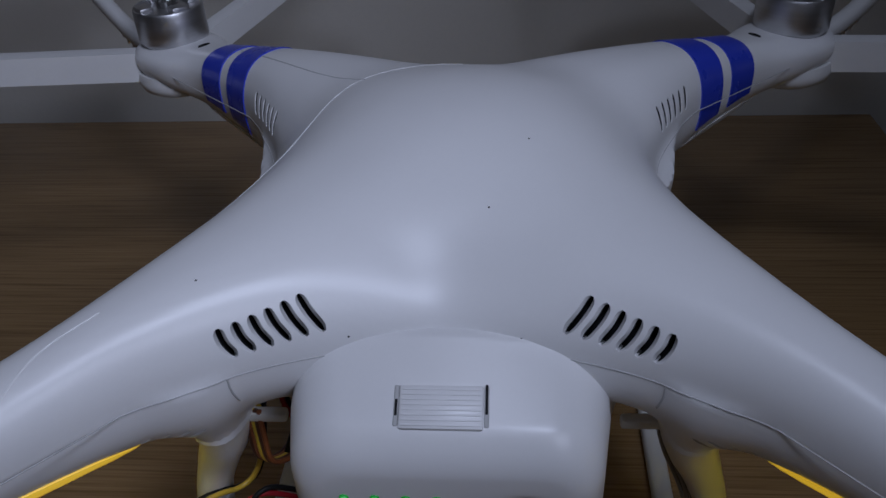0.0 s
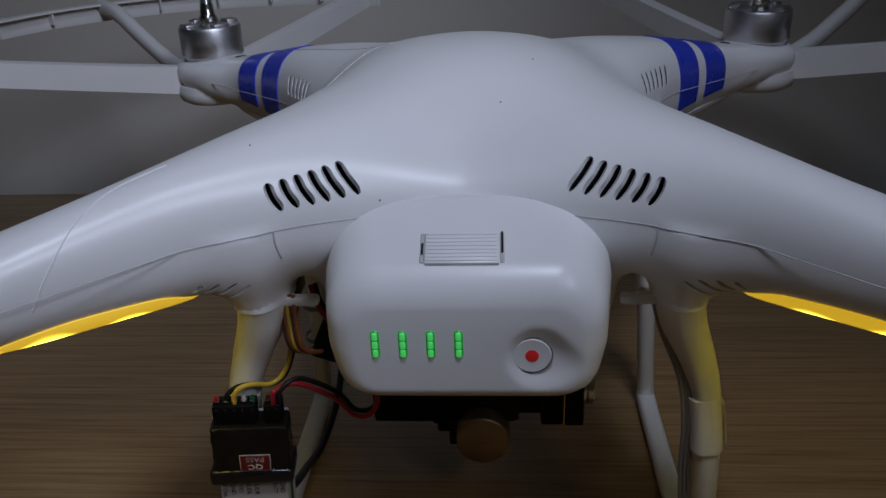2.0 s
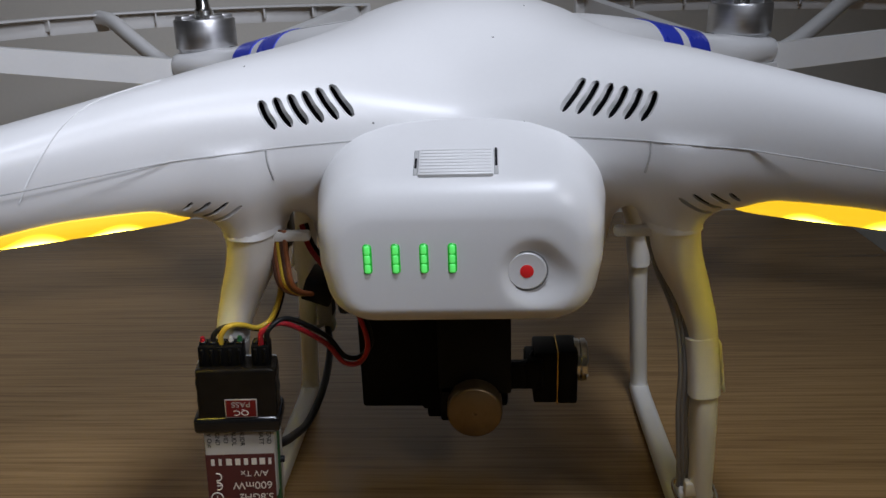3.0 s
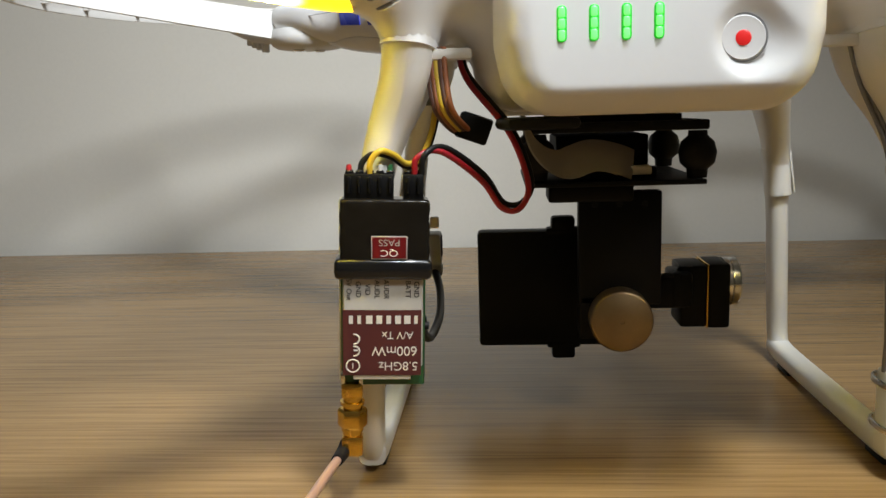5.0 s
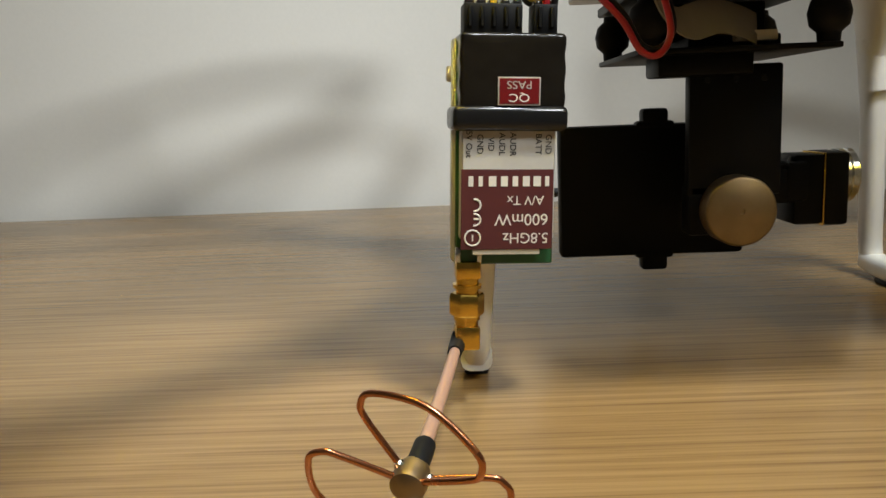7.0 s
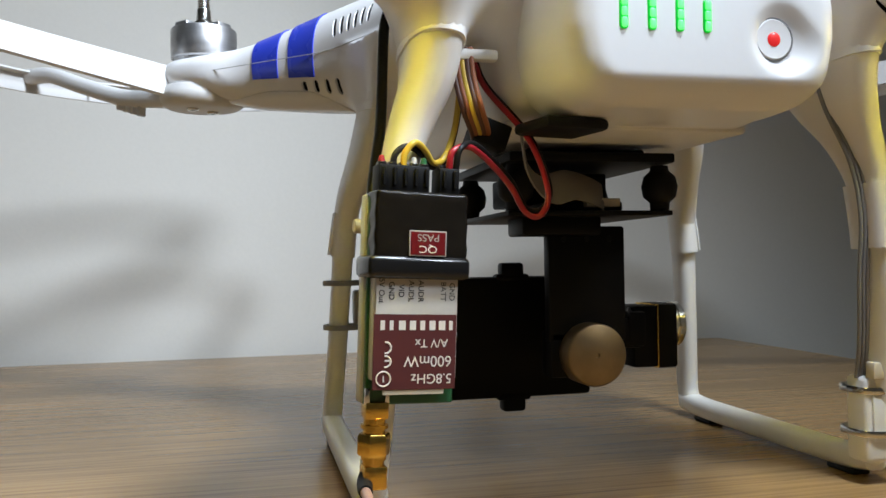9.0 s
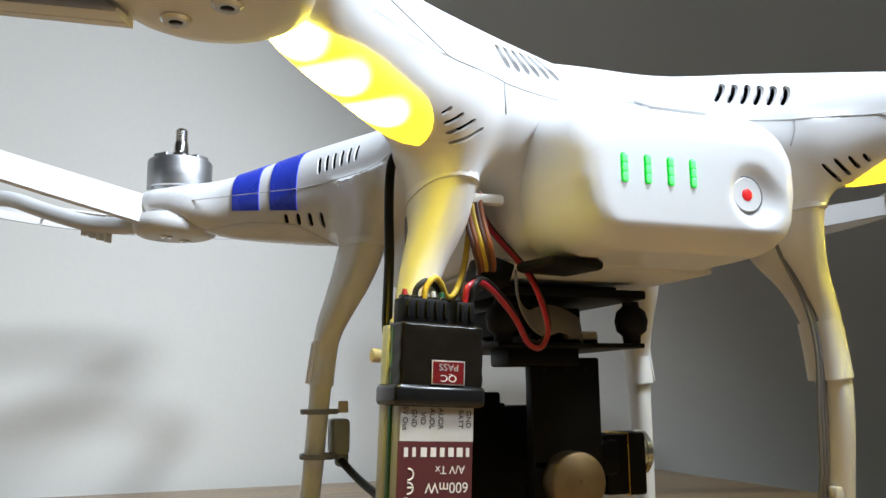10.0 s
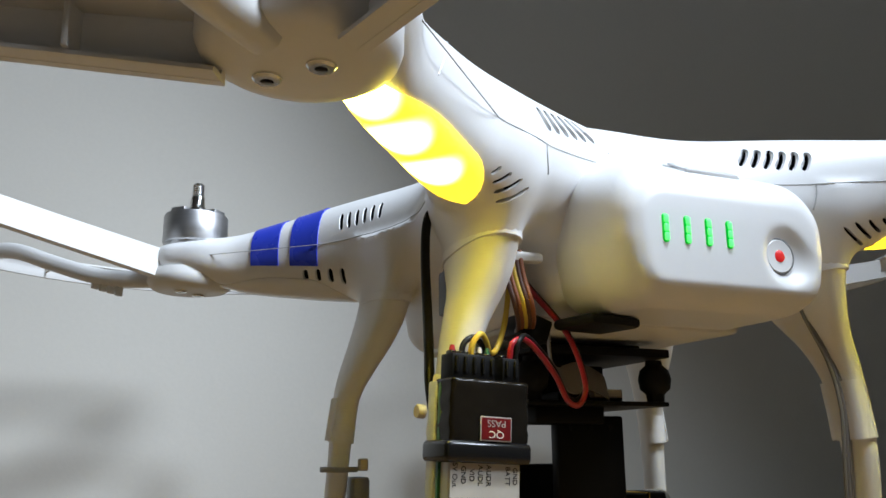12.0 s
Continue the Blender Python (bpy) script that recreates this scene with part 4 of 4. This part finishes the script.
tpart("side_screw", lathe([(0, 0.0022), (0.0016, 0.0022), (0.0018, 0.0018), (0.0018, 0.0)], 16, Matrix.Translation((-0.0098, 0.0110, 0.0425)) @ Matrix.Rotation(radians(-90), 4, "Y")), NYLON)
tpart("side_screw", lathe([(0, 0.0018), (0.0010, 0.0018), (0.0012, 0.0)], 16, Matrix.Translation((0.0104, 0.001, 0.016)) @ Matrix.Rotation(radians(90), 4, "Y")), RUBBER)
# gold socket, coax and clover antenna
SM = Matrix.Translation((-0.0082, 0.0004, 0))
plug = tpart("gold_connector", join(rbox(-0.0082, 0.0004, -0.0012, 0.0056, 0.0050, 0.0040, 0.0004), lathe([(0, -0.003), (0.0026, -0.003), (0.0026, -0.0045), (0.0033, -0.0046), (0.0033, -0.0054), (0.0026, -0.0056), (0.0026, -0.0068), (0, -0.0068)], 28, SM), lathe([(0, -0.0066), (0.0036, -0.0066), (0.0040, -0.0072), (0.0040, -0.0112), (0.0036, -0.0118), (0, -0.0118)], 6, SM), lathe([(0, -0.0116), (0.0030, -0.0116), (0.0030, -0.0128), (0.0026, -0.0130), (0.0026, -0.0142), (0, -0.0142)], 28, SM), rbox(-0.0082, 0.0002, -0.0168, 0.0056, 0.0052, 0.0056, 0.0006)), GOLD, "gold plated coaxial connector")
for x in (-0.0106, -0.0058):
    tpart("solder_tab", rbox(x, -0.0010, 0.0022, 0.0012, 0.0016, 0.0040, 0.0004), CHROME, "", plug)
TI = TX.inverted()
boot, hub, neck = Vector((-0.0800, -0.0620, 0.0150)), Vector((-0.0869, -0.1263, 0.0136)), Vector((-0.0849, -0.1185, 0.0158))
cx = smooth_line([tuple(TI @ v) for v in (Vector((-0.0785, -0.0575, 0.0170)), boot, Vector((-0.0812, -0.0800, 0.0160)), neck, hub)], 6)
tpart("coax", sweep(cx, 0.0012, seg=12), COAX, "tan coaxial lead")
tpart("coax_boot", sweep(cx[1:9], [0.0022, 0.0022, 0.0021, 0.002, 0.0019, 0.0018, 0.0017, 0.0016], seg=14), RUBBER, "black shrink boot")
tpart("coax_boot", sweep(cx[18:22], 0.0018, seg=14), RUBBER, "black shrink boot")
axis = (hub - neck).normalized()
across = (Vector((1, 0, 0)) - axis * axis.x).normalized()
hm = TI @ Matrix.Translation(hub) @ Matrix((across, axis.cross(across), axis)).transposed().to_4x4()
ant = tpart("antenna_hub", lathe([(0, -0.0030), (0.0024, -0.0028), (0.0028, -0.0016), (0.0026, -0.0010), (0.0029, 0.0), (0.0027, 0.0016), (0.0016, 0.0024), (0, 0.0026)], 28, hm), BRASS, "solder hub of the clover antenna")
for i in range(3):
    a0 = 126 - 120 * i
    lobe = []
    for u, da, w in ((0.0018, 0, -0.0006), (0.0112, 0, -0.0016), (0.0138, 4, -0.0018), (0.0150, 16, -0.0014), (0.0152, 50, 0.0012), (0.0149, 84, 0.0036), (0.0134, 97, 0.0040), (0.0105, 100, 0.0034), (0.0018, 100, 0.0008)):
        a = radians(a0 - da)
        lobe.append(hm @ Vector((u * math.cos(a), u * math.sin(a), w)))
    loop = tpart("antenna_lobe", sweep(smooth_line([tuple(v) for v in lobe], 5), 0.00055, seg=10), COPPER, "bent copper wire loop", ant)
    a = radians(a0)
    tpart("solder_blob", lathe([(0, 0.0009), (0.0007, 0.0006), (0.0009, 0), (0.0006, -0.0007), (0, -0.0009)], 12, hm @ Matrix.Translation((0.0028 * math.cos(a), 0.0028 * math.sin(a), -0.0006))), CHROME, "", ant)

# ---- leads ----


def lead(name, points, r, mat, label):
    return tagged(part(name, sweep(smooth_line(points, 7), r, seg=10), mat), label, "cable")


lead("power_lead", [(-0.0580, -0.0585, 0.0890), (-0.0570, -0.0590, 0.0935), (-0.0510, -0.0560, 0.0945), (-0.0410, -0.0520, 0.0865), (-0.0360, -0.0505, 0.0792), (-0.0312, -0.0490, 0.0786), (-0.0288, -0.0480, 0.0850), (-0.0335, -0.0470, 0.0985), (-0.0440, -0.0440, 0.1120), (-0.0470, -0.0420, 0.1200)], 0.0008, REDWIRE, "thin red power wire looping below the drone body")
lead("power_lead", [(-0.0562, -0.0580, 0.0890), (-0.0552, -0.0588, 0.0940), (-0.0500, -0.0548, 0.0955), (-0.0405, -0.0508, 0.0880), (-0.0356, -0.0493, 0.0805), (-0.0305, -0.0476, 0.0801), (-0.0279, -0.0468, 0.0860), (-0.0328, -0.0456, 0.0995), (-0.0435, -0.0428, 0.1130), (-0.0460, -0.0410, 0.1200)], 0.0008, BLACKWIRE, "thin black power wire looping below the drone body")
lead("signal_lead", [(-0.0693, -0.0590, 0.0885), (-0.0690, -0.0596, 0.0925), (-0.0665, -0.0592, 0.0953), (-0.0635, -0.0560, 0.0942), (-0.0605, -0.0520, 0.0915), (-0.0570, -0.0490, 0.0930), (-0.0540, -0.0480, 0.1000), (-0.0525, -0.0480, 0.1090), (-0.0510, -0.0480, 0.1200)], 0.0008, YELLOWWIRE, "thin yellow signal wire looping into the drone body")
lead("signal_lead", [(-0.0718, -0.0588, 0.0885), (-0.0712, -0.0590, 0.0925), (-0.0680, -0.0580, 0.0946), (-0.0640, -0.0545, 0.0933), (-0.0605, -0.0505, 0.0905), (-0.0565, -0.0478, 0.0925), (-0.0535, -0.0468, 0.1000), (-0.0518, -0.0466, 0.1090), (-0.0500, -0.0466, 0.1200)], 0.0008, BLACKWIRE, "thin black signal wire looping into the drone body")
for i, mat in enumerate((BROWNWIRE, ORANGEWIRE, YELLOWWIRE, BROWNWIRE, ORANGEWIRE)):
    d = 0.0011 * i
    lead("servo_lead", [(-0.0545 + d, -0.0490 - 0.0004 * i, 0.1210), (-0.0540 + d, -0.0505 - 0.0004 * i, 0.1130), (-0.0525 + d, -0.0520 - 0.0004 * i, 0.1050), (-0.0490 + d, -0.0470, 0.1000), (-0.0460 + d * 0.6, -0.0380, 0.0985)], 0.00075, mat, "coloured servo wire tucked under the drone body")
tagged(part("servo_plug", rbox(-0.0430, -0.0400, 0.1000, 0.0090, 0.0140, 0.0070, 0.0008, m=Matrix.Rotation(radians(20), 4, "Y")), BLACK), "black servo plug tucked beside the battery", "plug")
loop = lead("sensor_cable", [(-0.0585, -0.0205, 0.1215), (-0.0600, -0.0215, 0.1280), (-0.0625, -0.0225, 0.1350), (-0.0652, -0.0225, 0.1385), (-0.0672, -0.0220, 0.1340), (-0.0682, -0.0235, 0.1220), (-0.0700, -0.0300, 0.1050), (-0.0730, -0.0390, 0.0920), (-0.0745, -0.0440, 0.0820), (-0.0720, -0.0440, 0.0650)], 0.0015, BLACKWIRE, "thick black cable looping down beside a landing leg")
part("cable_end", join(rbox(-0.0582, -0.0205, 0.1135, 0.0060, 0.0090, 0.0140, 0.0010), rbox(-0.0582, -0.0205, 0.1215, 0.0042, 0.0056, 0.0050, 0.0008)), GREYPLUG, loop, "dark grey moulded plug")
lead("usb_cable", [(-0.0638, 0.0600, 0.0420), (-0.0605, 0.0450, 0.0360), (-0.0590, 0.0200, 0.0320), (-0.0600, -0.0050, 0.0315), (-0.0605, -0.0250, 0.0380), (-0.0590, -0.0450, 0.0480), (-0.0600, -0.0530, 0.0520)], 0.0015, BLACKWIRE, "black cable looping from the leg plug to the transmitter")
# plug tied to the front leg
plugbox = tagged(thing("cable_plug", pose(-0.0638, 0.0600, 0.0500)), "grey cable plug tied to a landing leg", "plug")
part("plug_body", join(rbox(0, 0, 0, 0.0065, 0.0110, 0.0130, 0.0012), rbox(0.0012, 0, -0.0085, 0.0045, 0.0070, 0.0060, 0.0015)), GREYBOX, plugbox)
part("plug_seam", rbox(0.0033, 0, 0.001, 0.0004, 0.0075, 0.0080, 0.0001, 1), SHADE_SPECK, plugbox)
for z in (0.0093, -0.0072):
    tie = [(-0.0078 + 0.0068 * math.cos(a), -0.001 + 0.0066 * math.sin(a), z) for a in np.linspace(0, 2 * math.pi, 33)[:-1]]
    part("cable_tie", sweep(tie, 0.0004, 0.0010, 8, 4, closed=True), GREYBOX, plugbox, "grey nylon cable tie")
part("tie_head", rbox(0.0010, -0.0030, 0.0110, 0.0035, 0.0035, 0.0045, 0.0006), NYLON, plugbox)
# compass unit tied to the rear leg
comp = tagged(thing("compass_unit", pose(0.0735, -0.0425, 0.0190)), "white compass box tied low on a landing leg", "sensor")
part("compass_body", rbox(-0.001, -0.001, 0, 0.0105, 0.0090, 0.0250, 0.0016, 3), CREAM, comp)
part("compass_lid", rbox(-0.001, -0.0058, 0.001, 0.0070, 0.0008, 0.0140, 0.0003), GUARD, comp)
for z in (0.0085, -0.0040):
    tie = [(-0.0004 + 0.0064 * math.copysign(abs(math.cos(a)) ** 0.6, math.cos(a)), 0.0005 + 0.0070 * math.copysign(abs(math.sin(a)) ** 0.6, math.sin(a)), z) for a in np.linspace(0, 2 * math.pi, 33)[:-1]]
    part("cable_tie", sweep(tie, 0.0004, 0.0010, 8, 4, closed=True), CHROME, comp, "shiny clear cable tie")
part("tie_head", rbox(-0.0035, -0.0060, 0.0145, 0.0040, 0.0035, 0.0050, 0.0006), NYLON, comp)
for dx in (0.0, 0.0013, 0.0026):
    lead("compass_lead", [(0.0520 + dx, -0.0480, 0.1190), (0.0550 + dx, -0.0490, 0.1080), (0.0610 + dx, -0.0510, 0.0930), (0.0632 + dx, -0.0520, 0.0780), (0.0640 + dx, -0.0500, 0.0600), (0.0660 + dx, -0.0470, 0.0420), (0.0672 + dx, -0.0440, 0.0310)], 0.0006, GREYWIRE, "thin grey compass wire running down a leg")
tagged(part("tape_wrap", sweep(smooth_line([(0.0684, -0.0487, 0.0876), (0.0697, -0.0490, 0.0780), (0.0705, -0.0492, 0.0690)], 3), 0.0047, 0.0070, 20, 3, up=(0, 1, 0)), CREAM), "white tape wrapped round a leg and its wires", "tape")
